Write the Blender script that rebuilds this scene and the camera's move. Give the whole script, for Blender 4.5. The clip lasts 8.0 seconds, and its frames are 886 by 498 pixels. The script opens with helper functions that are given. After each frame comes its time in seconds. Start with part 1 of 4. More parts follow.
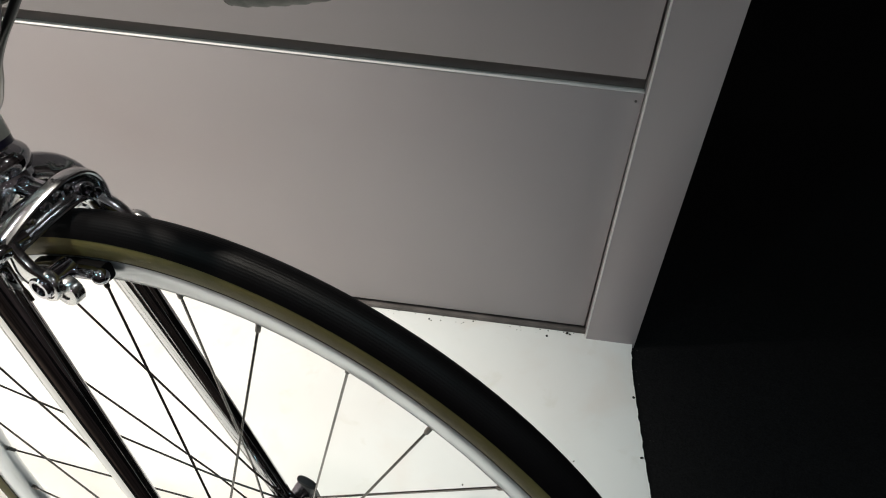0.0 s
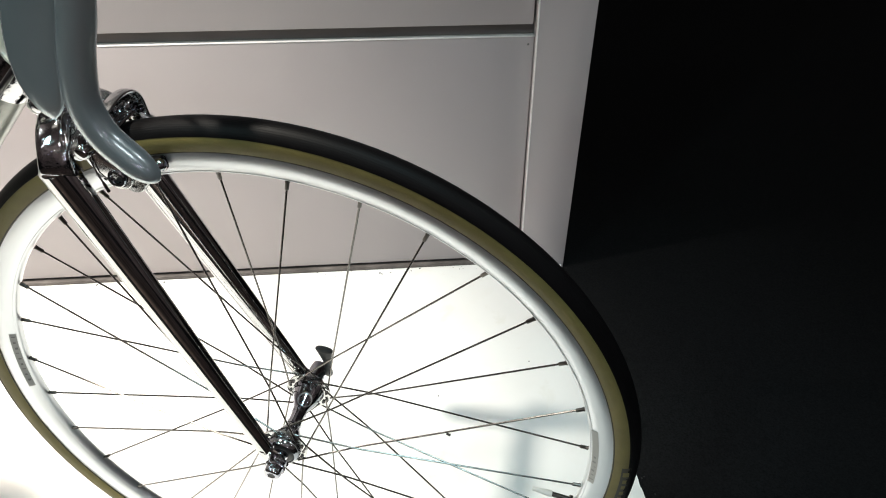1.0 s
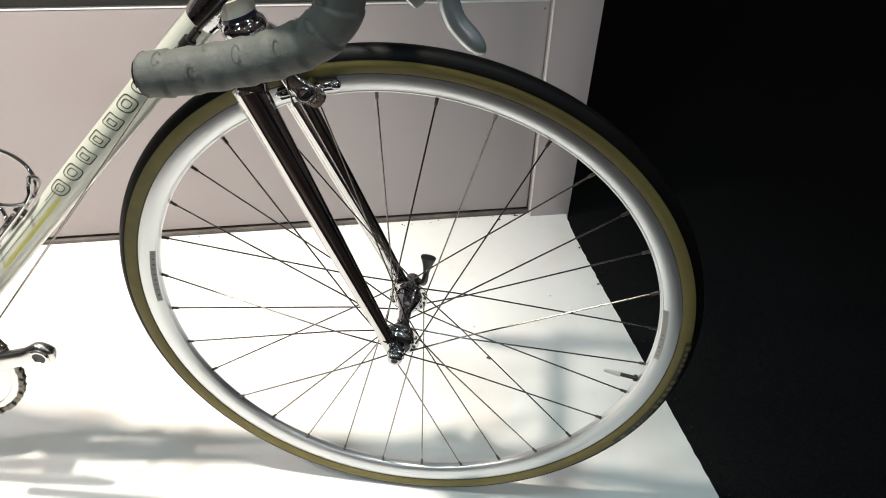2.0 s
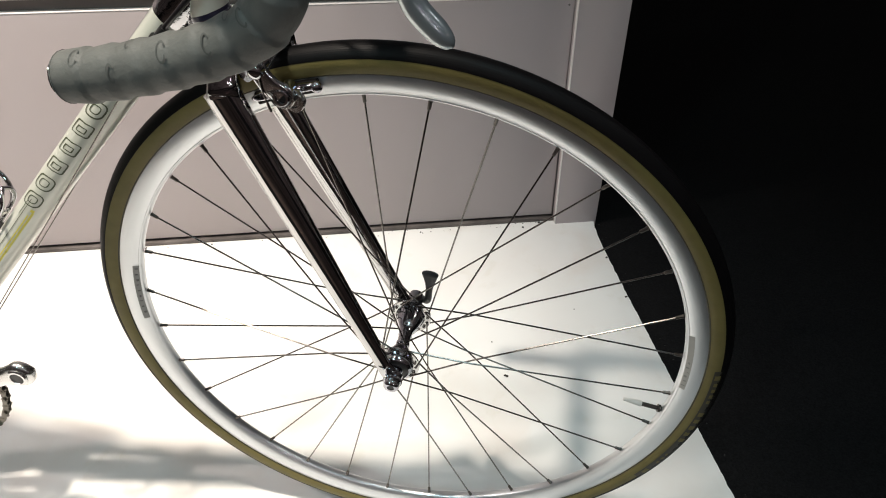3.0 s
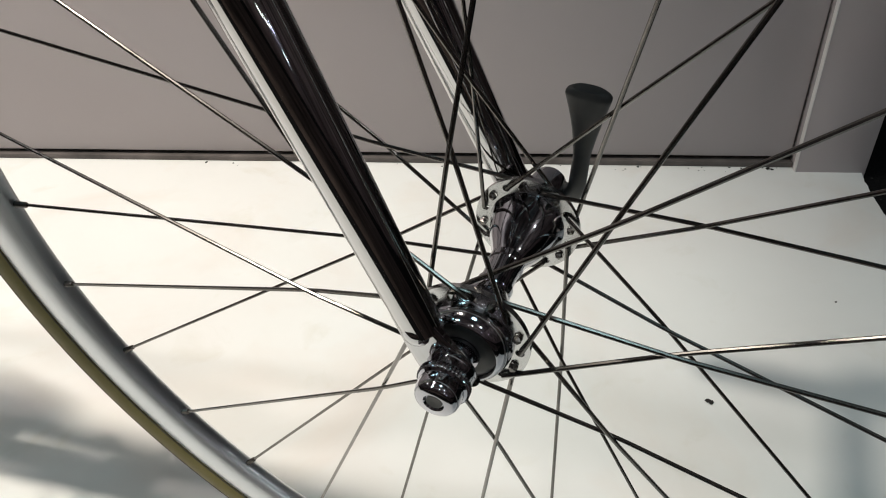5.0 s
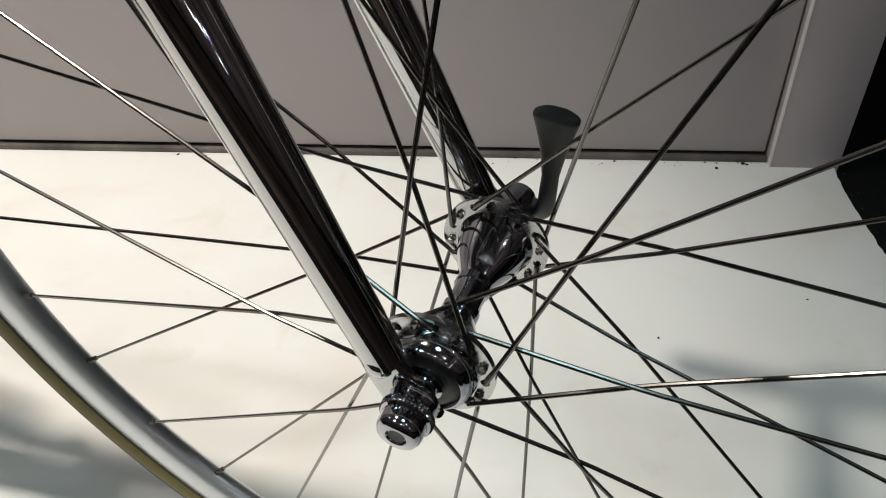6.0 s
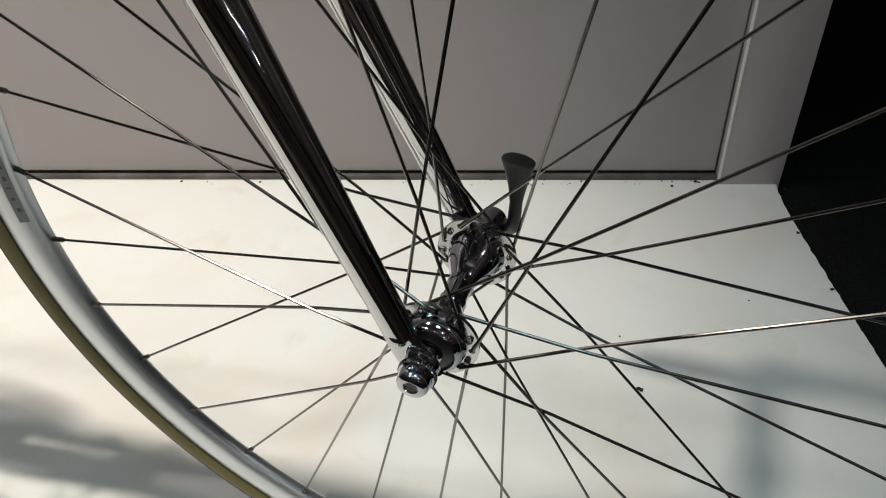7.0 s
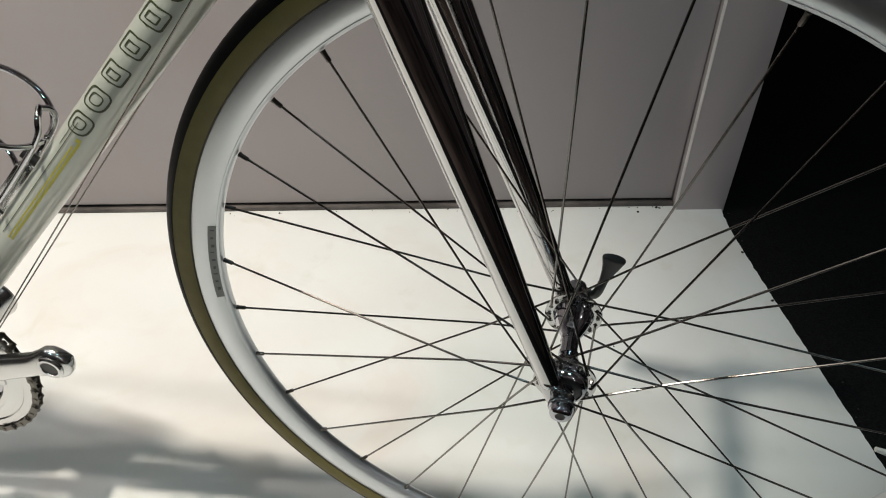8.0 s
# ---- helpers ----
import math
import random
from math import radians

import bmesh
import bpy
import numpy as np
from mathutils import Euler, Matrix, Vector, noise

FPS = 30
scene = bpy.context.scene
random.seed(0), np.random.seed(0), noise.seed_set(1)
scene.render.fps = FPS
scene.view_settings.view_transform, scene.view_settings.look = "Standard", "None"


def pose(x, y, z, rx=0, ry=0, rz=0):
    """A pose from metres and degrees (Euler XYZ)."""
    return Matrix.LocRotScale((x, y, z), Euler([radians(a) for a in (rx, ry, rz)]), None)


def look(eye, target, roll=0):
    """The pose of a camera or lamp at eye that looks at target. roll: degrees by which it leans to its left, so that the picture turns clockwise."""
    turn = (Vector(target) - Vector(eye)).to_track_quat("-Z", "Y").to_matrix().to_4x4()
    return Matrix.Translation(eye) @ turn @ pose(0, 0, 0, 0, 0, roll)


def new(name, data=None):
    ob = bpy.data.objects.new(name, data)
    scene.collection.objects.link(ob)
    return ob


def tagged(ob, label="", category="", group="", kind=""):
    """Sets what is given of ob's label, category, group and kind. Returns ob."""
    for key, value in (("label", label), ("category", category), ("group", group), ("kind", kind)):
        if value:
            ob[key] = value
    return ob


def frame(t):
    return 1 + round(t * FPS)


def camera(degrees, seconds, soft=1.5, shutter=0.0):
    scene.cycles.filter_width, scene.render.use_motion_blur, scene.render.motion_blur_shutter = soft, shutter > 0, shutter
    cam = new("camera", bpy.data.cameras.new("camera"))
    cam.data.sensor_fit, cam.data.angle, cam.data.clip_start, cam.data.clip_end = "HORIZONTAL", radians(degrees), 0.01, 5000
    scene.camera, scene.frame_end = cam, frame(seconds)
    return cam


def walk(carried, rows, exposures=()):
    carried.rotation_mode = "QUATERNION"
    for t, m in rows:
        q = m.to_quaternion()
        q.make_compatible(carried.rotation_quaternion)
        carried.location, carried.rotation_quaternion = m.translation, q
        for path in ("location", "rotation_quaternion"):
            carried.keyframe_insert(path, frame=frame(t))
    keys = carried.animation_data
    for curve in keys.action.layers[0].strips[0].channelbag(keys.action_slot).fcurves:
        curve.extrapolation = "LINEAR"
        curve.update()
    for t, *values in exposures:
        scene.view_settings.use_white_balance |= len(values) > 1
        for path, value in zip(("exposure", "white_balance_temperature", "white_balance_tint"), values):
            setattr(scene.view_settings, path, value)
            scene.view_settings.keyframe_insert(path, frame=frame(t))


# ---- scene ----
cam = camera(64.94, 8.0, soft=1.05)
PATH = [
    (0, (0.2294, -0.2696, 0.9256), (-0.0307, 0.4995, 0.3419), 5.44),
    (0.5, (0.2520, -0.3726, 0.9242), (0.0575, 0.4362, 0.3693), -0.02),
    (0.8, (0.2542, -0.4339, 0.9143), (0.0765, 0.3748, 0.3536), 0.23),
    (1, (0.2444, -0.4665, 0.9103), (0.0917, 0.3432, 0.3435), 0.33),
    (1.2, (0.2191, -0.5034, 0.9117), (0.1041, 0.3041, 0.3331), 0.47),
    (1.5, (0.1628, -0.5697, 0.9118), (0.0748, 0.2356, 0.3255), 1.25),
    (1.7, (0.1303, -0.6039, 0.9130), (0.0455, 0.2028, 0.3280), 1.80),
    (2.25, (0.0975, -0.6497, 0.9163), (0.0291, 0.1607, 0.3345), 2.30),
    (2.8, (0.1142, -0.6164, 0.9039), (0.0371, 0.1943, 0.3235), 1.76),
    (3, (0.1332, -0.5682, 0.8885), (0.0074, 0.2354, 0.3068), 0.33),
    (3.3, (0.1563, -0.5014, 0.8320), (-0.0536, 0.2897, 0.2575), 0.42),
    (3.5, (0.1583, -0.4612, 0.7911), (-0.1087, 0.3126, 0.2167), -1.20),
    (4, (0.1347, -0.3809, 0.6743), (-0.2257, 0.3613, 0.1093), -4.38),
    (4.5, (0.1098, -0.3046, 0.5777), (-0.2310, 0.4458, 0.0114), -3.74),
    (4.8, (0.0838, -0.2538, 0.5326), (-0.2593, 0.4940, -0.0359), -3.20),
    (5, (0.0761, -0.2188, 0.5245), (-0.2668, 0.5217, -0.0534), -3.55),
    (5.2, (0.0745, -0.2010, 0.5249), (-0.2614, 0.5373, -0.0600), -3.35),
    (5.75, (0.0749, -0.1971, 0.5297), (-0.2449, 0.5403, -0.0652), -2.77),
    (6.3, (0.0795, -0.2159, 0.5403), (-0.2268, 0.5240, -0.0588), -2.22),
    (6.5, (0.0830, -0.2256, 0.5478), (-0.2223, 0.5203, -0.0442), -2.20),
    (7, (0.1015, -0.2858, 0.5917), (-0.1875, 0.4771, 0.0134), -2.29),
    (7.5, (0.0840, -0.3654, 0.6649), (-0.1710, 0.3965, 0.0695), -2.03),
    (7.8, (0.0340, -0.3990, 0.7080), (-0.1829, 0.3677, 0.1037), -0.07),
    (8, (-0.0121, -0.4243, 0.7496), (-0.1885, 0.3585, 0.1529), 1.11),
]
EXPOSURES = [(0, -0.14, 6350, 8.5), (0.2, 0.22, 6350, 8.5), (0.5, 0.61, 6350, 8), (1.0, 0.61, 6350, 8), (1.7, 0.43, 6450, 9.5), (3.0, 0.15, 6600, 13), (3.5, 0.04, 6530, 12.6), (4.0, -0.22, 6490, 11.5), (5.0, -0.44, 6400, 9.5), (6.5, -0.55, 6410, 8.9), (8.0, -0.58, 6390, 8.2)]
LAMPS = [
    ("spot_overhead", (-1.06, -0.44, 3.9), (-0.84, -0.05, 0.0), 850, 0.075, 42, 1.0, (1.0, 0.92, 0.805)),
    ("spot_side", (-2.82, -0.95, 3.4), (-0.86, 0.36, 0.25), 225, 0.065, 33, 1.0, (1.0, 0.90, 0.86)),
    # unseen teal fills, added to lift the wall and tint the shaded floor
    ("fill_front", (-1.6, -3.2, 3.8), (-0.35, 0.15, 0.0), 105, 0.30, 38, 1.0, (0.60, 0.98, 1.0)),
    ("fill_right", (1.0, -0.7, 3.8), (0.28, 0.20, 0.0), 90, 0.36, 28, 1.0, (0.62, 0.97, 1.05)),
]
# unseen hall lamps, added for dim fill and streaks in the chrome
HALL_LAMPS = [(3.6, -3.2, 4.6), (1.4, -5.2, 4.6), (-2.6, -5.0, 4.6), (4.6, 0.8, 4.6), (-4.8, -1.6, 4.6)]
# small unseen lamps, placed to put flecks of light in the chrome
GLINT_LAMPS = [(3.5, -3.3, 1.9), (3.9, -3.0, 2.15), (3.2, -3.9, 2.3), (4.4, -2.7, 2.5), (2.6, -4.4, 2.0),
               (0.4, -5.6, 3.4), (-1.2, -5.9, 2.9), (-3.2, -4.6, 3.2), (2.2, -4.9, 3.6), (5.2, -1.4, 3.0), (-0.4, -4.4, 4.4), (5.6, -3.9, 3.8),
               (2.4, -4.3, 1.0), (2.2, -4.5, 1.3), (2.75, -4.2, 0.85), (2.5, -4.4, 1.6), (2.9, -4.0, 1.15), (2.05, -4.6, 0.95)]
GLINT_TINTS = [(1.0, 0.95, 0.92), (0.72, 0.66, 1.0), (1.0, 0.97, 0.95), (1.0, 0.72, 0.86), (0.86, 0.92, 1.0)]
walk(cam, [(t, look(eye, target, roll)) for t, eye, target, roll in PATH], exposures=EXPOSURES)

# ---------------------------------------------------------------- world and lamps
world = bpy.data.worlds.new("hall_air")
scene.world = world
world.use_nodes = True
world.node_tree.nodes["Background"].inputs[0].default_value = (0.9, 0.95, 1.0, 1)
world.node_tree.nodes["Background"].inputs[1].default_value = 0.05


def spot(name, eye, target, watts, size, cone, blend, colour):
    data = bpy.data.lights.new(name, "SPOT")
    data.energy, data.shadow_soft_size, data.color = watts, size, colour
    data.spot_size, data.spot_blend = radians(cone), blend
    ob = new(name, data)
    ob.matrix_world = look(eye, target)
    return ob


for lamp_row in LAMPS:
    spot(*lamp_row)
for place in HALL_LAMPS + GLINT_LAMPS:
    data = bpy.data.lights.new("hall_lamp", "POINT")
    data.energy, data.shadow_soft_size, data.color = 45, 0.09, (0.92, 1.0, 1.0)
    if place in GLINT_LAMPS:
        data.energy, data.shadow_soft_size, data.color = 2.2, 0.035, GLINT_TINTS[GLINT_LAMPS.index(place) % len(GLINT_TINTS)]
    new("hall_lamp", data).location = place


# ---------------------------------------------------------------- materials
def material(name, colour, rough=0.5, metal=0.0, coat=0.0, spec=0.5):
    m = bpy.data.materials.new(name)
    m.use_nodes = True
    b = m.node_tree.nodes["Principled BSDF"]
    b.inputs["Base Color"].default_value = (*colour, 1)
    b.inputs["Roughness"].default_value = rough
    b.inputs["Metallic"].default_value = metal
    b.inputs["Coat Weight"].default_value = coat
    b.inputs["Coat Roughness"].default_value = 0.08
    b.inputs["Specular IOR Level"].default_value = spec
    return m


def node(m, kind, **values):
    n = m.node_tree.nodes.new(kind)
    for key, value in values.items():
        n.inputs[key].default_value = value
    return n


def link(m, a, b):
    m.node_tree.links.new(a, b)


def noisy(m, scale, amount, detail=4.0, rough_amount=0.0, bump=0.0, bump_scale=0.0, stretch=None):
    """Mottles a material's colour, roughness and relief in object space."""
    t = m.node_tree
    b = t.nodes["Principled BSDF"]
    co = node(m, "ShaderNodeTexCoord")
    src = co.outputs["Object"]
    if stretch:
        mp = node(m, "ShaderNodeMapping")
        mp.inputs["Scale"].default_value = stretch
        link(m, src, mp.inputs["Vector"])
        src = mp.outputs["Vector"]
    n = node(m, "ShaderNodeTexNoise", Scale=scale, Detail=detail, Roughness=0.6)
    link(m, src, n.inputs["Vector"])
    base = tuple(b.inputs["Base Color"].default_value)
    ramp = node(m, "ShaderNodeValToRGB")
    ramp.color_ramp.elements[0].position, ramp.color_ramp.elements[1].position = 0.3, 0.7
    ramp.color_ramp.elements[0].color = (*[c * (1 - amount) for c in base[:3]], 1)
    ramp.color_ramp.elements[1].color = (*[min(1, c * (1 + amount * 0.6)) for c in base[:3]], 1)
    link(m, n.outputs["Fac"], ramp.inputs["Fac"])
    link(m, ramp.outputs["Color"], b.inputs["Base Color"])
    if rough_amount:
        r0 = b.inputs["Roughness"].default_value
        mr = node(m, "ShaderNodeMapRange")
        mr.inputs["To Min"].default_value, mr.inputs["To Max"].default_value = max(0.01, r0 - rough_amount), r0 + rough_amount
        link(m, n.outputs["Fac"], mr.inputs["Value"])
        link(m, mr.outputs["Result"], b.inputs["Roughness"])
    if bump:
        n2 = node(m, "ShaderNodeTexNoise", Scale=bump_scale, Detail=3.0)
        link(m, src, n2.inputs["Vector"])
        bp = node(m, "ShaderNodeBump", Strength=bump, Distance=0.001)
        link(m, n2.outputs["Fac"], bp.inputs["Height"])
        link(m, bp.outputs["Normal"], b.inputs["Normal"])
    return m


chrome = noisy(material("chrome", (0.52, 0.52, 0.535), 0.06, 1.0), 40, 0.05, rough_amount=0.03)
dark_chrome = noisy(material("hub_chrome", (0.47, 0.47, 0.51), 0.07, 1.0), 60, 0.04, rough_amount=0.02)
steel = noisy(material("spoke_steel", (0.205, 0.192, 0.18), 0.24, 1.0), 90, 0.15)
chain_metal = noisy(material("chain_metal", (0.13, 0.12, 0.105), 0.36, 1.0), 120, 0.3)
brass_dark = material("nipple_metal", (0.12, 0.11, 0.10), 0.35, 1.0)
rim_alu = noisy(material("rim_aluminium", (0.63, 0.65, 0.67), 0.31, 0.84), 12, 0.03, 1.0, rough_amount=0.012)
lever_alu = noisy(material("lever_aluminium", (0.50, 0.545, 0.560), 0.24, 0.6), 9, 0.05, 2.0, rough_amount=0.03)
crank_alu = noisy(material("polished_aluminium", (0.62, 0.62, 0.62), 0.22, 1.0), 40, 0.05, rough_amount=0.04)
brake_alu = noisy(material("brake_aluminium", (0.62, 0.62, 0.63), 0.17, 1.0), 50, 0.06, rough_amount=0.05)
rubber = noisy(material("black_rubber", (0.0034, 0.0029, 0.0032), 0.46, spec=0.105), 60, 0.25, rough_amount=0.08, bump=0.15, bump_scale=900)
tan_wall = noisy(material("tan_sidewall", (0.155, 0.128, 0.042), 0.55, spec=0.3), 45, 0.12, bump=0.2, bump_scale=700)
tape_mat = noisy(material("bar_tape", (0.146, 0.154, 0.143), 0.62), 45, 0.18, bump=0.5, bump_scale=260)
tape_mark = material("tape_print", (0.098, 0.106, 0.099), 0.65)
pearl = noisy(material("pearl_paint", (0.575, 0.59, 0.515), 0.28, 0.1, 0.7), 14, 0.05)
decal_dark = material("decal_dark", (0.055, 0.065, 0.03), 0.4)
decal_yellow = material("decal_yellow", (0.74, 0.65, 0.09), 0.4)
decal_pale = material("decal_pale", (0.66, 0.69, 0.55), 0.4)
black_plastic = noisy(material("black_plastic", (0.016, 0.016, 0.016), 0.38), 80, 0.2)
housing_mat = material("cable_housing", (0.008, 0.007, 0.008), 0.3, coat=0.3)
label_pale = material("pale_label", (0.40, 0.39, 0.365), 0.45)
label_ink = material("label_ink", (0.11, 0.11, 0.105), 0.5)
grey_label = material("grey_label", (0.25, 0.25, 0.24), 0.45)
cap_plastic = material("milky_plastic", (0.72, 0.72, 0.68), 0.4)
lever_black = noisy(material("dark_lever", (0.035, 0.035, 0.036), 0.5), 120, 0.2)
blue_band = material("blue_black_band", (0.02, 0.02, 0.045), 0.3, coat=0.5)
gum_dark = material("tyre_label", (0.03, 0.025, 0.015), 0.5)
floor_white = noisy(material("white_floor", (0.81, 0.81, 0.79), 0.42), 3.0, 0.035, 6.0, rough_amount=0.08, bump=0.05, bump_scale=120)


def stained(m, scale, tint, low, high):
    """Adds faint stains of another tint over a mottled base colour."""
    b = m.node_tree.nodes["Principled BSDF"]
    base = b.inputs["Base Color"].links[0].from_socket
    co = node(m, "ShaderNodeTexCoord")
    n = node(m, "ShaderNodeTexNoise", Scale=scale, Detail=5.0, Roughness=0.55, Distortion=0.6)
    link(m, co.outputs["Object"], n.inputs["Vector"])
    mr = node(m, "ShaderNodeMapRange")
    mr.inputs["From Min"].default_value, mr.inputs["From Max"].default_value = low, high
    link(m, n.outputs["Fac"], mr.inputs["Value"])
    mix = m.node_tree.nodes.new("ShaderNodeMix")
    mix.data_type, mix.blend_type = "RGBA", "MULTIPLY"
    mix.inputs[7].default_value = (*tint, 1)
    link(m, mr.outputs["Result"], mix.inputs[0])
    link(m, base, mix.inputs[6])
    link(m, mix.outputs[2], b.inputs["Base Color"])
    return m


def drawn(m, turn, scale, strength):
    """Fine ripples that run along a polished tube, turned about y to lie along it."""
    b = m.node_tree.nodes["Principled BSDF"]
    co = node(m, "ShaderNodeTexCoord")
    vr = m.node_tree.nodes.new("ShaderNodeVectorRotate")
    vr.rotation_type = "Y_AXIS"
    vr.inputs["Angle"].default_value = radians(turn)
    mp = node(m, "ShaderNodeMapping")
    mp.inputs["Scale"].default_value = (1, 1, 0.025)
    n = node(m, "ShaderNodeTexNoise", Scale=scale, Detail=2.0)
    bump = node(m, "ShaderNodeBump", Strength=strength, Distance=0.001)
    link(m, co.outputs["Object"], vr.inputs["Vector"])
    link(m, vr.outputs["Vector"], mp.inputs["Vector"])
    link(m, mp.outputs["Vector"], n.inputs["Vector"])
    link(m, n.outputs["Fac"], bump.inputs["Height"])
    link(m, bump.outputs["Normal"], b.inputs["Normal"])
    return m


stained(floor_white, 4.5, (0.965, 0.915, 0.885), 0.52, 0.72)
stained(floor_white, 14.0, (0.94, 0.93, 0.90), 0.60, 0.74)
fork_chrome = drawn(noisy(material("fork_chrome", (0.54, 0.535, 0.54), 0.05, 1.0), 40, 0.05, rough_amount=0.02), 22.4, 190, 0.055)
crown_chrome = noisy(material("crown_chrome", (0.54, 0.54, 0.555), 0.06, 1.0), 40, 0.05, rough_amount=0.02, bump=0.35, bump_scale=210)
panel_grey = noisy(material("panel_laminate", (0.408, 0.366, 0.368), 0.45), 2.2, 0.03, 5.0, rough_amount=0.05, bump=0.04, bump_scale=300)
edge_white = noisy(material("lit_edge_pale", (0.78, 0.76, 0.74), 0.5), 20, 0.05)
groove_dark = noisy(material("groove_backing", (0.13, 0.116, 0.11), 0.6), 8, 0.1)
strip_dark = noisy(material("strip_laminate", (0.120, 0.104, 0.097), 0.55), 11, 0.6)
reflector_brown = noisy(material("reflector_felt", (0.082, 0.060, 0.053), 0.9, spec=0.1), 2.6, 0.8, bump=0.5, bump_scale=400)
carpet_black = noisy(material("black_carpet", (0.010, 0.010, 0.0103), 0.95, spec=0.05), 300, 0.5, bump=0.6, bump_scale=500)
hall_dark = noisy(material("dark_hall_wall", (0.25, 0.195, 0.185), 0.8), 0.9, 0.85)
crumb_black = noisy(material("crumb", (0.015, 0.013, 0.012), 0.8), 400, 0.3)
screw_grey = material("screw_grey", (0.2, 0.19, 0.18), 0.4, 1.0)


# ---------------------------------------------------------------- mesh helpers
def finish(bm, angle=38):
    bmesh.ops.remove_doubles(bm, verts=bm.verts, dist=1e-6)
    bmesh.ops.recalc_face_normals(bm, faces=bm.faces)
    for f in bm.faces:
        f.smooth = True
    for e in bm.edges:
        if len(e.link_faces) == 2 and e.calc_face_angle(0) > radians(angle):
            e.smooth = False
    return bm


def mesh_of(name, bm, mat, angle=38):
    finish(bm, angle)
    me = bpy.data.meshes.new(name)
    bm.to_mesh(me)
    bm.free()
    me.materials.append(mat)
    return me


def part(name, bm, mat, parent=None, label="", m=None, angle=38):
    ob = new(name, mesh_of(name, bm, mat, angle))
    ob.parent = parent
    if m is not None:
        ob.matrix_local = m
    if label:
        tagged(ob, label)
    return ob


def group_at(name, parent=None, m=None):
    ob = new(name)
    ob.empty_display_size = 0.05
    ob.parent = parent
    if m is not None:
        ob.matrix_local = m
    return ob


def box(bm, lo, hi, bevel=0.0, m=None):
    made = bmesh.ops.create_cube(bm, size=1.0)["verts"]
    size = [b - a for a, b in zip(lo, hi)]
    mid = [(a + b) / 2 for a, b in zip(lo, hi)]
    bmesh.ops.scale(bm, vec=size, verts=made)
    bmesh.ops.translate(bm, vec=mid, verts=made)
    if bevel:
        edges = list({e for v in made for e in v.link_edges})
        out = bmesh.ops.bevel(bm, geom=edges, offset=bevel, segments=2, profile=0.5, affect="EDGES")
        made = list({v for f in out["faces"] for v in f.verts} | {v for v in made if v.is_valid})
    if m is not None:
        bmesh.ops.transform(bm, matrix=m, verts=made)
    return bm


def curve_through(points, steps=8):
    """Catmull-Rom line through points."""
    pts = [Vector(p) for p in points]
    pts = [2 * pts[0] - pts[1]] + pts + [2 * pts[-1] - pts[-2]]
    out = []
    for i in range(1, len(pts) - 2):
        a, b, c, d = pts[i - 1 : i + 3]
        for s in range(steps):
            t = s / steps
            out.append(0.5 * (2 * b + (c - a) * t + (2 * a - 5 * b + 4 * c - d) * t * t + (3 * b - a - 3 * c + d) * t ** 3))
    out.append(pts[-2])
    return out


def sweep(bm, line, size, sides=16, side=(0, 1, 0), closed=False, caps=True, power=2.0):
    """A tube along line. size(s), s from 0 to 1, gives the half width along side and the half depth across it."""
    line = [Vector(p) for p in line]
    n = len(line)
    total = [0.0]
    for a, b in zip(line, line[1:]):
        total.append(total[-1] + (b - a).length)
    rings = []
    ref = Vector(side)
    for i, p in enumerate(line):
        if closed:
            d = line[(i + 1) % n] - line[i - 1]
        else:
            d = line[min(i + 1, n - 1)] - line[max(i - 1, 0)]
        d.normalize()
        u = ref - d * ref.dot(d)
        if u.length < 1e-4:
            u = d.orthogonal()
        u.normalize()
        w = d.cross(u)
        s = size(total[i] / total[-1]) if callable(size) else size
        a, b = s if isinstance(s, tuple) else (s, s)
        ring = []
        for k in range(sides):
            an = 2 * math.pi * k / sides
            c, q = math.cos(an), math.sin(an)
            if power != 2.0:
                c, q = math.copysign(abs(c) ** (2 / power), c), math.copysign(abs(q) ** (2 / power), q)
            ring.append(bm.verts.new(p + u * (a * c) + w * (b * q)))
        rings.append(ring)
    count = n if closed else n - 1
    for i in range(count):
        r0, r1 = rings[i], rings[(i + 1) % n]
        for k in range(sides):
            bm.faces.new((r0[k], r0[(k + 1) % sides], r1[(k + 1) % sides], r1[k]))
    if caps and not closed:
        bm.faces.new(rings[0][::-1])
        bm.faces.new(rings[-1])
    return bm


def lathe(bm, profile, sides=48, closed=False, centre=(0, 0, 0), axis="y", turn=None):
    """Turns (radius, along) points about the y axis."""
    rings = []
    for r, y in profile:
        ring = []
        for k in range(sides):
            a = 2 * math.pi * k / sides
            v = Vector((r * math.cos(a), y, r * math.sin(a)))
            if turn is not None:
                v = turn @ v
            ring.append(bm.verts.new(v + Vector(centre)))
        rings.append(ring)
    n = len(rings)
    for i in range(n if closed else n - 1):
        r0, r1 = rings[i], rings[(i + 1) % n]
        for k in range(sides):
            bm.faces.new((r0[k], r0[(k + 1) % sides], r1[(k + 1) % sides], r1[k]))
    if not closed:
        for ring in (rings[0], rings[-1]):
            if len({tuple(round(c, 7) for c in v.co) for v in ring}) > 2:
                bm.faces.new(ring)
    return bm


def rod(bm, a, b, r, sides=8, r2=None):
    return sweep(bm, [a, b], (lambda s: r + (r2 - r) * s) if r2 is not None else r, sides)


def polar(r, deg, y=0.0):
    return Vector((r * math.cos(radians(deg)), y, r * math.sin(radians(deg))))


# ---------------------------------------------------------------- the booth
BOOTH = pose(0.178, 0.826, 0, 0, 0, 16.0)
GROOVE_LOW, GROOVE_HIGH = 0.5055, 0.5285
FLOOR = -0.0032


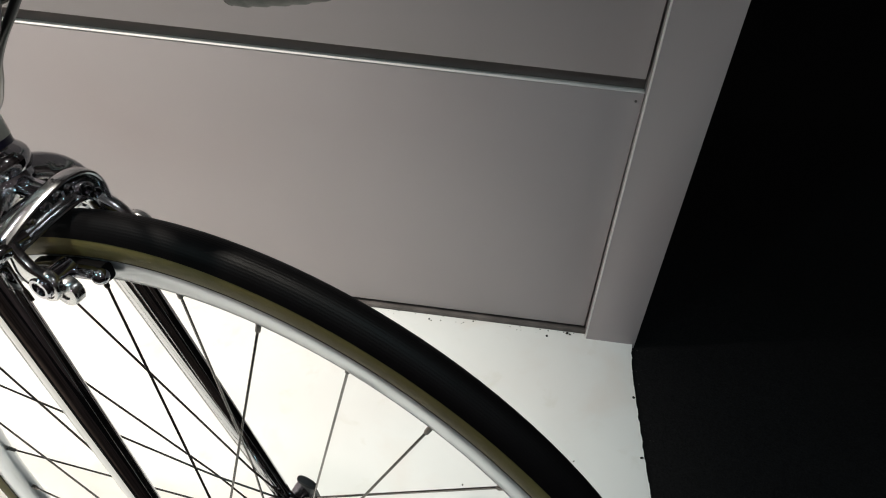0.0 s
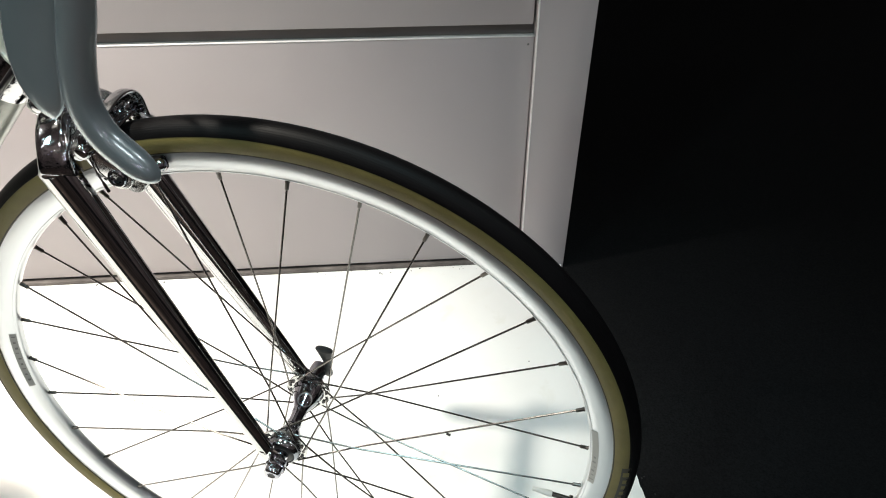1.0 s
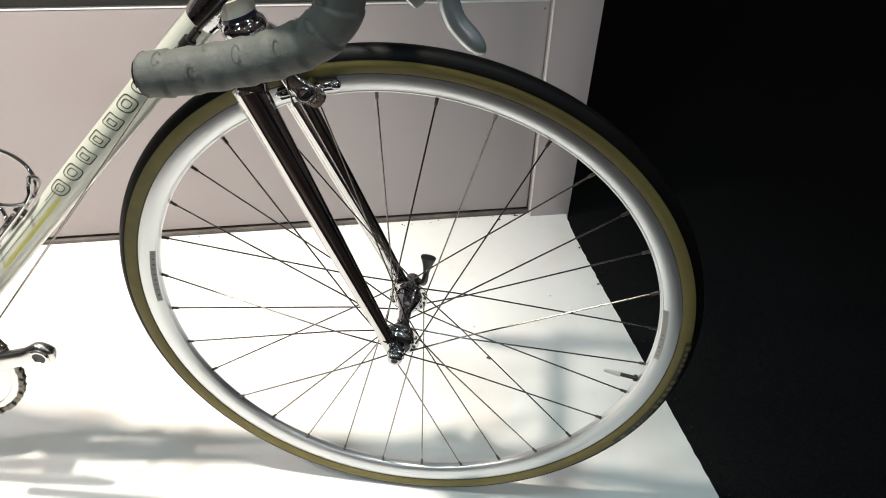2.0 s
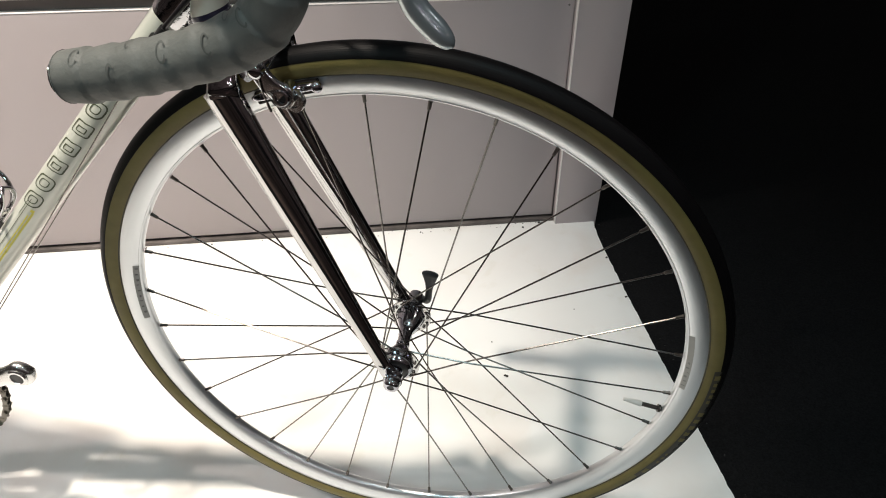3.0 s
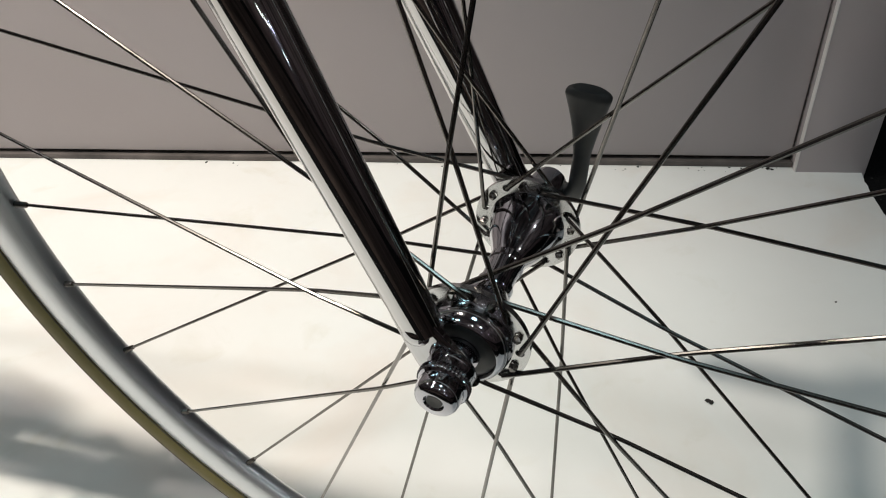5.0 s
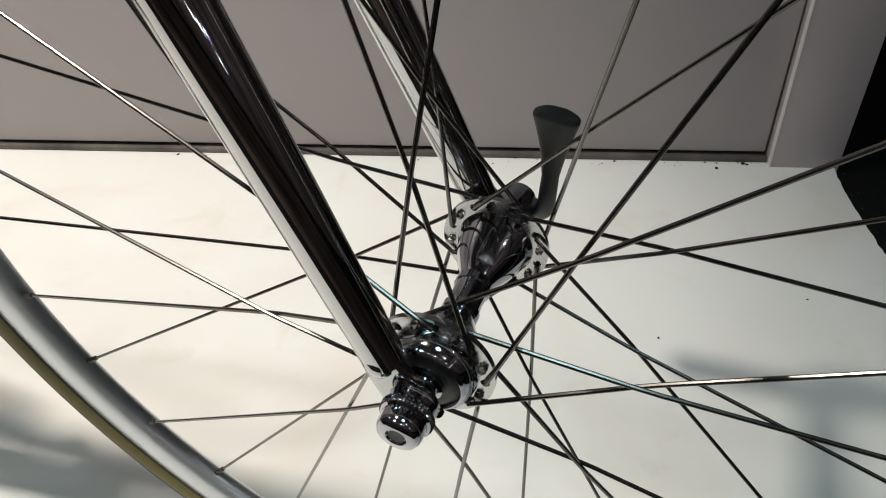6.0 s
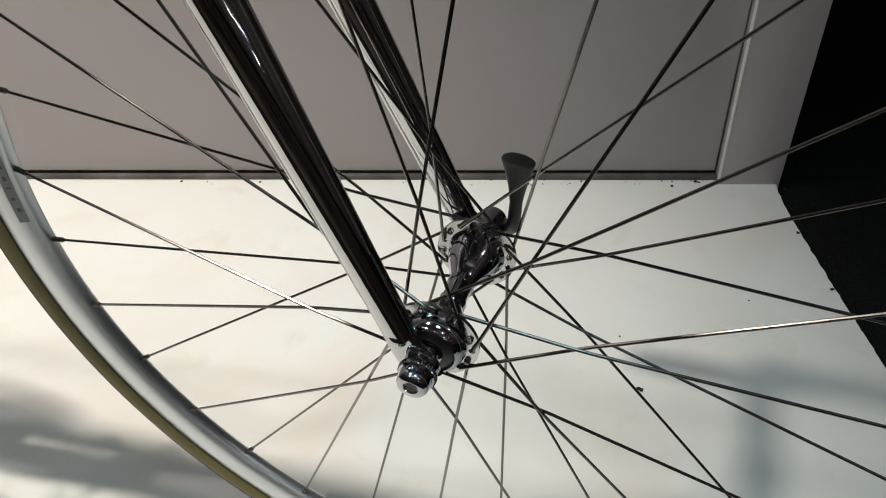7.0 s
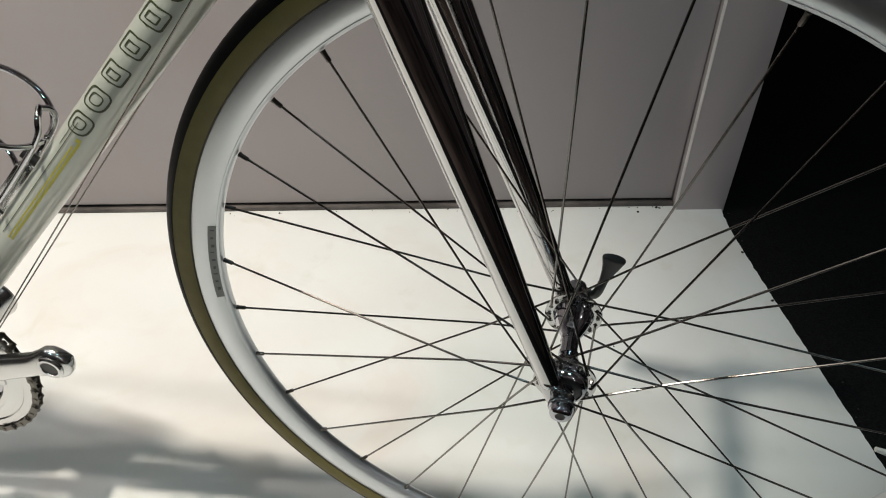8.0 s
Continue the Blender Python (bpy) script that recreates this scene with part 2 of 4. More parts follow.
def ragged_slab(bm, x0, x1, y0, y1, z0, z1, step=0.006):
    """A slab whose x1 edge is slightly ragged, as worn paint is."""
    ys = np.arange(y0, y1, step)
    edge = [(x1 + 0.016 * math.exp(y / 0.07) + 0.0016 * noise.noise((y * 60, 0, 0)) + 0.0012 * noise.noise((y * 230, 5, 0)) + 0.002 * noise.noise((y * 6, 9, 0)), y) for y in ys] + [(x1 + 0.016, y1)]
    outline = [(x0, y0)] + edge + [(x0, y1)]
    top = [bm.verts.new((x, y, z1)) for x, y in outline]
    low = [bm.verts.new((x, y, z0)) for x, y in outline]
    bm.faces.new(top)
    bm.faces.new(low[::-1])
    for i in range(len(outline)):
        j = (i + 1) % len(outline)
        bm.faces.new((top[i], low[i], low[j], top[j]))
    return bm


bm = bmesh.new()
ragged_slab(bm, -3.2, 0.0775, -1.18, 0.0, -0.012, FLOOR)
tagged(part("floor", bm, floor_white, None, "white painted display floor, scuffed along its open edge", BOOTH), category="floor", kind="structure")

# the back wall: laminate panels with a shadow gap between them, in front of a dark backing
wall = tagged(group_at("wall_back", None, BOOTH), "grey laminate panel wall with horizontal shadow gaps", "wall", kind="structure")
bm = bmesh.new()
box(bm, (-3.2, 0.017, -0.012), (0.0, 0.06, 2.45))
part("backing", bm, groove_dark, wall, "dark grey recessed backing board")
level, upper = 0.011, GROOVE_LOW
for row in range(5):
    for col in range(2):
        bm = bmesh.new()
        x1 = (-0.0068 if row == 0 else -0.0112) - col * 1.6
        box(bm, (x1 - 1.595, 0.0, level), (x1, 0.0165, min(upper, 2.44)), 0.0024)
        panel = part("panel", bm, panel_grey, wall)
        # the top-lit edge, its brightness put into a paler strip
        bm = bmesh.new()
        box(bm, (x1 - 1.595, -0.0004, min(upper, 2.44) + 0.0002), (x1, 0.0166, min(upper, 2.44) + 0.0016), 0.0004)
        part("edging", bm, edge_white, panel, "pale strip that puts the bright edge into colour")
    level, upper = upper + GROOVE_HIGH - GROOVE_LOW, upper + GROOVE_HIGH - GROOVE_LOW + 0.497
bm = bmesh.new()
rings = []
for z, left, right in ((-0.012, -0.0030, 0.0945), (0.8, -0.0085, 0.1010), (2.45, -0.0085, 0.1010)):
    rings.append([bm.verts.new(p) for p in ((left, -0.020, z), (right, -0.020, z), (right, 0.06, z), (left, 0.06, z))])
for g, h in zip(rings, rings[1:]):
    for k in range(4):
        bm.faces.new((g[k], g[(k + 1) % 4], h[(k + 1) % 4], h[k]))
bm.faces.new(rings[0][::-1])
bm.faces.new(rings[-1])
bmesh.ops.bevel(bm, geom=[e for e in bm.edges if abs((e.verts[0].co - e.verts[1].co).z) > 0.1], offset=0.0015, segments=2, profile=0.5, affect="EDGES")
post = tagged(part("wall_post", bm, panel_grey, None, "grey laminate corner post at the wall's end", BOOTH), category="post", kind="structure")
# bright line on the post's edge, likewise put into a pale strip
bm = bmesh.new()
rings = []
for z, left in ((FLOOR, -0.0031), (0.8, -0.0086), (2.45, -0.0086)):
    rings.append([bm.verts.new(p) for p in ((left - 0.0003, -0.0206, z), (left + 0.0009, -0.0206, z), (left + 0.0009, -0.0190, z), (left - 0.0003, -0.0100, z))])
for g, h in zip(rings, rings[1:]):
    for k in range(4):
        bm.faces.new((g[k], g[(k + 1) % 4], h[(k + 1) % 4], h[k]))
bm.faces.new(rings[0][::-1])
bm.faces.new(rings[-1])
part("edging", bm, edge_white, post, "pale strip that puts the bright edge into colour")
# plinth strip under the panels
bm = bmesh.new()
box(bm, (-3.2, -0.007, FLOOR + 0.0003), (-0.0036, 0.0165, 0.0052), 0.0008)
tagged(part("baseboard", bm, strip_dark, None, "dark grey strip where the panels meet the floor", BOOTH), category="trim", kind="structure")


def panel_screw(x, z):
    bm = bmesh.new()
    lathe(bm, [(0.0001, -0.0012), (0.0014, -0.0010), (0.0022, 0.0)], 16)
    box(bm, (-0.0016, -0.0014, -0.0002), (0.0016, -0.0009, 0.0002))
    return tagged(part("panel_screw", bm, screw_grey, None, "small countersunk steel screw in the wall panel", BOOTH @ pose(x, 0, z)), category="screw")


panel_screw(-0.0185, 0.4915)

# the aisle and the hall round the booth
bm = bmesh.new()
box(bm, (-6.5, -6.5, -0.05), (6.5, 6.5, -0.012))
tagged(part("ground", bm, carpet_black, None, "black needle-felt aisle carpet"), category="carpet", kind="structure")
# unseen brown sheet before the booth, added for the chrome to reflect
bm = bmesh.new()
box(bm, (-3.6, -4.4, -0.012), (1.2, -1.42, -0.006), 0.002)
tagged(part("brown_reflector", bm, reflector_brown, None, "unseen dark brown sheet before the booth, added for the fork's brown reflections", BOOTH), category="carpet", kind="structure")
for name, lo, hi in (("wall_hall_north", (-6.5, 6.5, -0.05), (6.5, 6.6, 5)), ("wall_hall_south", (-6.5, -6.6, -0.05), (6.5, -6.5, 5)),
                     ("wall_hall_east", (6.5, -6.6, -0.05), (6.6, 6.6, 5)), ("wall_hall_west", (-6.6, -6.6, -0.05), (-6.5, 6.6, 5)),
                     ("ceiling", (-6.6, -6.6, 5), (6.6, 6.6, 5.1))):
    bm = bmesh.new()
    box(bm, lo, hi)
    tagged(part(name, bm, hall_dark, None, "plain dark exhibition hall surface"), category="wall", kind="structure")


# ---------------------------------------------------------------- the bicycle
H = 0.3484  # hub height in the bicycle's own upright frame
LEAN_X = 3.302
HUB = Vector((0, 0, 0.3452))
BASE = Matrix.Translation(HUB) @ pose(0, 0, 0, LEAN_X) @ Matrix.Translation((0, 0, -H))
bicycle = tagged(group_at("bicycle", None, BASE), "white steel road bicycle with chromed fork and tan-wall tubular tyres", "bicycle")
UP = Matrix.Translation((0, 0, H))

# steering axis, and the frame's small turn about it
AXIS_FOOT, AXIS_WAY = Vector((-0.1375, 0, 0.33)), Vector((-0.30, 0, 1)).normalized()
STEER = UP @ Matrix.Translation(AXIS_FOOT) @ Matrix.Rotation(radians(4.0), 4, AXIS_WAY) @ Matrix.Translation(-AXIS_FOOT)


def on_axis(z, forward=0.0):
    p = AXIS_FOOT + AXIS_WAY * ((z - AXIS_FOOT.z) / AXIS_WAY.z)
    return p + Vector((AXIS_WAY.z, 0, -AXIS_WAY.x)) * forward


AXIS_TURN = Matrix.Rotation(math.atan2(AXIS_WAY.x, AXIS_WAY.z), 3, "Y") @ Matrix.Rotation(radians(90), 3, "X")

NIP, SPOKES, FIRST = 0.3024, 32, 94.5
FLANGE, FLANGE_FAR, HOLES = 0.0353, 0.0392, 0.0207


def flange_mesh(bm, y, thick, outer, inner, first):
    """A disc with a bore and sixteen spoke holes right through it."""
    edges = []

    def ring(cx, cz, r, n, start=0.0):
        vs = [bm.verts.new((cx + r * math.cos(start + 2 * math.pi * i / n), y, cz + r * math.sin(start + 2 * math.pi * i / n))) for i in range(n)]
        edges.extend(bm.edges.new((vs[i], vs[(i + 1) % n])) for i in range(n))

    ring(0, 0, outer, 64)
    ring(0, 0, inner, 32)
    for k in range(16):
        p = polar(HOLES, first + 22.5 * k)
        ring(p.x, p.z, 0.0019, 10)
    made = bmesh.ops.triangle_fill(bm, use_beauty=True, edges=edges)
    faces = [g for g in made["geom"] if isinstance(g, bmesh.types.BMFace)]
    out = bmesh.ops.extrude_face_region(bm, geom=faces)
    bmesh.ops.translate(bm, vec=(0, thick, 0), verts=[g for g in out["geom"] if isinstance(g, bmesh.types.BMVert)])
    return bm


def strip_on_rim(bm, r0, r1, y0, y1, a0, a1, n=12, lift=0.00025):
    """A thin patch on the flank between two radii and two angles."""
    grid = []
    for i in range(n + 1):
        a = a0 + (a1 - a0) * i / n
        grid.append([bm.verts.new(polar(r, a, y)) for r, y in ((r0, y0), (r1, y1), (r1, y1 - lift), (r0, y0 - lift))])
    for g, h in zip(grid, grid[1:]):
        for k in range(4):
            bm.faces.new((g[k], g[(k + 1) % 4], h[(k + 1) % 4], h[k]))
    bm.faces.new(grid[0])
    bm.faces.new(grid[-1][::-1])
    return bm


SECTION_R, SECTION_W, SECTION_MID = 0.0152, 0.0138, 0.3352
TREAD_EDGE = 19.0


def make_wheel(name, m, label, marked):
    wheel = group_at(name, bicycle, m)
    tagged(wheel, label)
    # tyre: black tread over tan flanks
    def arc(a0, a1, n, r):
        return [(SECTION_MID + r * math.sin(radians(a0 + (a1 - a0) * i / n)), -r * SECTION_W / SECTION_R * math.cos(radians(a0 + (a1 - a0) * i / n))) for i in range(n + 1)]
    bm = bmesh.new()
    tread = [(r + 0.000055 * (1 - math.cos(math.pi * i / 2)), y) for i, (r, y) in enumerate(arc(TREAD_EDGE, 180 - TREAD_EDGE, 80, SECTION_R + 0.0003))]
    under = arc(180 - TREAD_EDGE, TREAD_EDGE, 6, SECTION_R - 0.001)
    lathe(bm, tread + under, 160, closed=True)
    part("tread", bm, rubber, wheel, "finely ribbed black rubber tread")
    for flip in (1, -1):
        bm = bmesh.new()
        flank = arc(-62, TREAD_EDGE + 1, 12, SECTION_R)
        back = arc(TREAD_EDGE + 1, -62, 6, SECTION_R - 0.0015)
        lathe(bm, [(r, y * flip) for r, y in flank + back], 160, closed=True)
        part("sidewall", bm, tan_wall, wheel, "tan cotton tyre sidewall")
        # thin dark ring along the seam of flank and rim
        bm = bmesh.new()
        lathe(bm, [(0.3261 + 0.0006 * math.cos(q), flip * -0.0109 + 0.0006 * math.sin(q)) for q in np.linspace(0, 2 * math.pi, 9)[:-1]], 160, closed=True)
        part("seam_line", bm, gum_dark, wheel, "thin dark line between tyre and rim")
    # rim: box section with rounded inner bed
    half = [(0.3034, 0.0), (0.3035, 0.0026), (0.3042, 0.0042), (0.3056, 0.0056), (0.3061, 0.0059), (0.3066, 0.0057), (0.3074, 0.0064), (0.3100, 0.0078), (0.3130, 0.0091),
            (0.3155, 0.0095), (0.3168, 0.0098), (0.3248, 0.0106), (0.3258, 0.0102), (0.3254, 0.0092), (0.3224, 0.0050), (0.3218, 0.0)]
    profile = [(r, -y) for r, y in half] + [(r, y) for r, y in half[-2:0:-1]]
    bm = bmesh.new()
    lathe(bm, profile, 192, closed=True)
    part("rim", bm, rim_alu, wheel, "brushed silver aluminium rim", angle=30)
    # hub
    bm = bmesh.new()
    body = [(0.0001, -0.0420), (0.0085, -0.0420), (0.0130, -0.0415), (0.0139, -0.0428), (0.0140, -0.0448), (0.0144, -0.0454), (0.0150, -0.0452), (0.0162, -0.0440), (0.0173, -0.0420),
            (0.0180, -0.0396), (0.0183, -0.0374), (0.0181, -0.0352), (0.0173, -0.0336), (0.0166, -0.0318), (0.0158, -0.0295), (0.0143, -0.0250), (0.0120, -0.0195), (0.0096, -0.0150),
            (0.0080, -0.0118), (0.0074, -0.0100), (0.0079, -0.0096), (0.0080, -0.0062), (0.0074, -0.0057), (0.0071, -0.0020)]
    body += [(r, -y * 1.11) for r, y in body[::-1]]
    lathe(bm, body, 64)
    hub = part("hub", bm, dark_chrome, wheel, "polished high-gloss hub shell")
    for sign, first in ((-1, FIRST - 11.25), (1, FIRST)):
        bm = bmesh.new()
        flange_mesh(bm, (FLANGE_FAR if sign > 0 else -FLANGE) - 0.0012, 0.0024, 0.0245, 0.0150, first)
        part("flange", bm, crank_alu, wheel, "drilled silver hub flange", angle=25)
        bm = bmesh.new()
        lathe(bm, [(0.0001, sign * 0.041), (0.0078, sign * 0.041), (0.0078, sign * 0.0468), (0.0060, sign * 0.0472), (0.0060, sign * 0.0505), (0.0001, sign * 0.0505)], 24)
        part("locknut", bm, dark_chrome, wheel)
        bm = bmesh.new()
        lathe(bm, [(0.0079, sign * 0.0452), (0.0098, sign * 0.0456), (0.0122, sign * 0.0450), (0.0137, sign * 0.0438), (0.0137, sign * 0.0424), (0.0079, sign * 0.0424)], 40, closed=True)
        part("dust_cap", bm, black_plastic, hub, "black dust cap in the hub's end")
    # spokes, three-cross, and nipples
    spoke_mesh, nipple_mesh = [], []
    for k in range(4):
        a = FIRST - 11.25 * k
        near = k % 2 == 1
        lead = k in (0, 1)
        y = -FLANGE if near else FLANGE_FAR
        h = a + (67.5 if lead else -67.5)
        out = (0.0029 if lead else -0.0029) * (1 if near else -1)
        root, tip = polar(HOLES, h, y + out), polar(NIP - 0.001, a, -0.0011 if near else 0.0011)
        elbow = polar(HOLES, h, y - out * 0.75)
        # the outermost crossing, where the spokes are woven past each other
        knee = root + (tip - root) * 0.23 - Vector((0, out * 1.18, 0))
        bm = bmesh.new()
        sweep(bm, [elbow, root + (knee - root) * 0.02, root + (knee - root) * 0.12, knee + (root - knee) * 0.07, knee + (tip - knee) * 0.02, tip], lambda s: 0.00100 if s < 0.2 else 0.00092, 8)
        bmesh.ops.create_icosphere(bm, subdivisions=1, radius=0.0020, matrix=Matrix.Translation(elbow))
        spoke_mesh.append(mesh_of("spoke", bm, steel))
        way = (tip - root).normalized()
        bm = bmesh.new()
        sweep(bm, [tip + way * 0.001, tip - way * 0.0015, tip - way * 0.0066, tip - way * 0.0074], lambda s: 0.0022 if s < 0.2 else (0.0018 if s < 0.95 else 0.0013), 8)
        nipple_mesh.append(mesh_of("nipple", bm, brass_dark))
    for k in range(SPOKES):
        turn = Matrix.Rotation(radians(11.25 * (k - k % 4)), 4, "Y")
        for nm, meshes in (("spoke", spoke_mesh), ("nipple", nipple_mesh)):
            ob = new(nm, meshes[k % 4])
            ob.parent = wheel
            ob.matrix_local = turn
    # valve stem
    va = FIRST - 11.25 * 9.5
    bm = bmesh.new()
    rod(bm, polar(0.305, va), polar(0.280, va), 0.0026, 12)
    lathe(bm, [(0.0045, 0), (0.0045, 0.003), (0.0028, 0.003)], 12, centre=polar(0.3018, va), turn=Matrix.Rotation(radians(90 - va), 3, "Y") @ Matrix.Rotation(radians(-90), 3, "X"))
    part("valve_stem", bm, brass_dark, wheel)
    bm = bmesh.new()
    sweep(bm, [polar(0.2795, va), polar(0.279, va), polar(0.262, va), polar(0.259, va)], lambda s: 0.0037 if s < 0.85 else 0.0022, 12)
    part("valve_cap", bm, cap_plastic, wheel, "milky plastic valve cap")
    if marked:
        # makers' marks, kept to plain bars
        bm = bmesh.new()
        strip_on_rim(bm, 0.3058, 0.3118, -0.00600, -0.00880, 165.5, 180.8)
        part("rim_label", bm, grey_label, wheel, "grey rim label with an unreadable script")
        bm = bmesh.new()
        for i in range(9):
            a0 = 166.2 + i * 1.55
            strip_on_rim(bm, 0.3070 + 0.0006 * (i % 2), 0.3102 - 0.0005 * (i % 3), -0.00685, -0.00810, a0, a0 + 0.22 + 0.16 * (i % 3), 2)
        part("rim_label_print", bm, label_ink, wheel)
        bm = bmesh.new()
        strip_on_rim(bm, 0.3058, 0.3116, -0.00600, -0.00870, -3.4, 11.4)
        part("rim_label", bm, label_pale, wheel, "pale grey rim label with an unreadable script")
        bm = bmesh.new()
        for i in range(6):
            a0 = -2.4 + i * 1.25
            strip_on_rim(bm, 0.3066 + 0.0006 * (i % 2), 0.3104 - 0.0005 * (i % 3), -0.00660, -0.00820, a0, a0 + 0.20 + 0.14 * (i % 3), 2)
        part("rim_script", bm, grey_label, wheel, "thin grey script on the rim flank")
        bm = bmesh.new()
        def flank_patch(bm, a0, a1, e0, e1, lift):
            n = max(2, int(abs(a1 - a0) / 0.8))
            rows = []
            for i in range(n + 1):
                a = a0 + (a1 - a0) * i / n
                rows.append([bm.verts.new(polar(SECTION_MID + (SECTION_R + lift) * math.sin(radians(e)), a, -(SECTION_W + lift) * math.cos(radians(e)))) for e in np.linspace(e0, e1, 5)])
            for g, h in zip(rows, rows[1:]):
                for k in range(4):
                    bm.faces.new((g[k], g[k + 1], h[k + 1], h[k]))
        flank_patch(bm, -32, 3.5, -4, 31, 0.0003)
        part("tyre_label", bm, gum_dark, wheel, "dark label with pale unreadable print on the tyre flank")
        for i, (a0, wd, e0, e1) in enumerate([(2.4, 1.5, 2, 24), (0.4, 1.2, 6, 20), (-1.2, 1.2, 6, 20), (-2.8, 1.2, 6, 20), (-4.4, 1.2, 6, 20), (-8.0, 1.5, 2, 24), (-10.1, 1.5, 2, 24), (-12.2, 1.5, 2, 24), (-14.3, 1.5, 2, 24),
                                              (-16.4, 1.5, 2, 24), (-22, 1.0, 8, 18), (-23.5, 1.0, 8, 18), (-25, 1.0, 8, 18), (-28.5, 2.2, 2, 24)]):
            bm = bmesh.new()
            flank_patch(bm, a0, a0 - wd * 0.75, e0, e1, 0.0006)
            part("tyre_print", bm, tan_wall, wheel)
    return wheel


make_wheel("front_wheel", UP, "front wheel with crossed steel spokes and tan-wall tyre", True)


def bp(name, bm, mat, parent, label="", turned=False, angle=38):
    """A part of the bicycle, built about the front hub; turned: it belongs to the frame behind the steering."""
    bmesh.ops.transform(bm, matrix=STEER if turned else UP, verts=bm.verts)
    return part(name, bm, mat, parent, label, None, angle)


# fork: straight blades bent forward at the crown
bm = bmesh.new()
for s in (-1, 1):
    line = [Vector((-0.0051 - 0.4130 * z, s * (0.0515 - 0.043 * z), z)) for z in np.linspace(0.316, 0.014, 17)]
    sweep(bm, line, lambda t: (0.0104 - 0.0036 * t, 0.0166 - 0.0084 * t), 32, side=(0, 1, 0), power=2.15)
fork = bp("fork", bm, fork_chrome, bicycle, "chromed straight-blade fork")
bm = bmesh.new()
for q in (-1, 1):
    leg = curve_through([Vector((-0.1318, q * 0.0382, 0.3105)), Vector((-0.1318, q * 0.0379, 0.3125)), Vector((-0.1317, q * 0.0375, 0.3145)), Vector((-0.1314, q * 0.0364, 0.3210)), Vector((-0.1318, q * 0.0330, 0.3300)), Vector((-0.1345, q * 0.0260, 0.3375)), Vector((-0.1385, q * 0.0160, 0.3420)), on_axis(0.3445) + Vector((0, q * 0.004, 0))], 3)
    sweep(bm, leg, lambda t: (0.0100 + 0.0014 * min(1, t * 12), 0.0150 - 0.0012 * min(1, t * 5) - 0.002 * t), 24, side=(-0.30, 0.95, 0), power=3.6)
lathe(bm, [(0.0001, 0.004), (0.0185, 0.003), (0.0195, -0.002), (0.0185, -0.006), (0.0001, -0.006)], 28, centre=on_axis(0.3475), turn=AXIS_TURN)
bp("crown", bm, crown_chrome, fork, "chromed fork crown with squared shoulders", angle=24)
for s in (-1, 1):
    bm = bmesh.new()
    sweep(bm, [Vector((-0.020, s * 0.0525, 0.030)), Vector((-0.010, s * 0.0527, 0.012)), Vector((-0.004, s * 0.0528, 0.002)), Vector((0.001, s * 0.0528, -0.009))], lambda t: (0.0024, 0.0052 + 0.0052 * min(1, t * 1.6)), 14, side=(0, 1, 0), power=4)
    bp("dropout", bm, chrome, fork, "flat chromed fork end")
    bm = bmesh.new()
    bmesh.ops.create_uvsphere(bm, u_segments=16, v_segments=8, radius=1.0, matrix=Matrix.Translation((-0.0125, s * 0.0524, 0.0152)) @ Matrix.Diagonal((0.0066, 0.0060, 0.0066, 1)))
    bp("blade_tip", bm, chrome, fork)

# quick release skewer
skewer = group_at("quick_release", bicycle)
tagged(skewer, "polished quick-release skewer with a dark lever")
bm = bmesh.new()
lathe(bm, [(0.0001, -0.0500), (0.0094, -0.0530), (0.0098, -0.0540), (0.0094, -0.0555), (0.0090, -0.0572), (0.0090, -0.0592)], 36)
knurl = []
for y in (-0.0592, -0.0596, -0.0620, -0.0624):
    lift = 0.0004 if y in (-0.0592, -0.0624) else 0.0
    knurl.append([bm.verts.new(polar((0.0103 if k % 2 else 0.0097) - lift, 360 * k / 88, y)) for k in range(88)])
for g, h in zip(knurl, knurl[1:]):
    for k in range(88):
        bm.faces.new((g[k], g[(k + 1) % 88], h[(k + 1) % 88], h[k]))
lathe(bm, [(0.0090, -0.0588), (0.0096, -0.0592), (0.0096, -0.0624), (0.0086, -0.0630), (0.0087, -0.0634), (0.0086, -0.0665), (0.0083, -0.0684), (0.0074, -0.0698), (0.0064, -0.0703), (0.0040, -0.0706), (0.0033, -0.0695), (0.0001, -0.0695)], 36)
bp("adjusting_nut", bm, dark_chrome, skewer, "knurled chrome end nut")
# black disc that paints the bore's inner shade
bm = bmesh.new()
lathe(bm, [(0.0001, -0.0696), (0.0031, -0.0697), (0.0031, -0.0701), (0.0001, -0.0699)], 12)
bp("nut_bore_dark", bm, black_plastic, skewer)
bm = bmesh.new()
lathe(bm, [(0.0001, 0.0545), (0.0092, 0.0550), (0.0098, 0.0580), (0.0098, 0.0680), (0.0085, 0.0760), (0.0001, 0.0800)], 24)
bp("cam_body", bm, dark_chrome, skewer, "chrome lever cam housing")
bm = bmesh.new()
sweep(bm, curve_through([(0.000, 0.0725, 0.001), (0.007, 0.0715, 0.000), (0.0135, 0.0670, 0.001), (0.0168, 0.0615, 0.009), (0.0188, 0.0565, 0.021), (0.0205, 0.0530, 0.034)], 6), lambda t: (0.0040 - 0.0008 * t, 0.0046 - 0.0008 * t), 16, side=(0, 1, 0))
bp("lever_arm", bm, lever_black, skewer, "bent dark lever arm")
bm = bmesh.new()
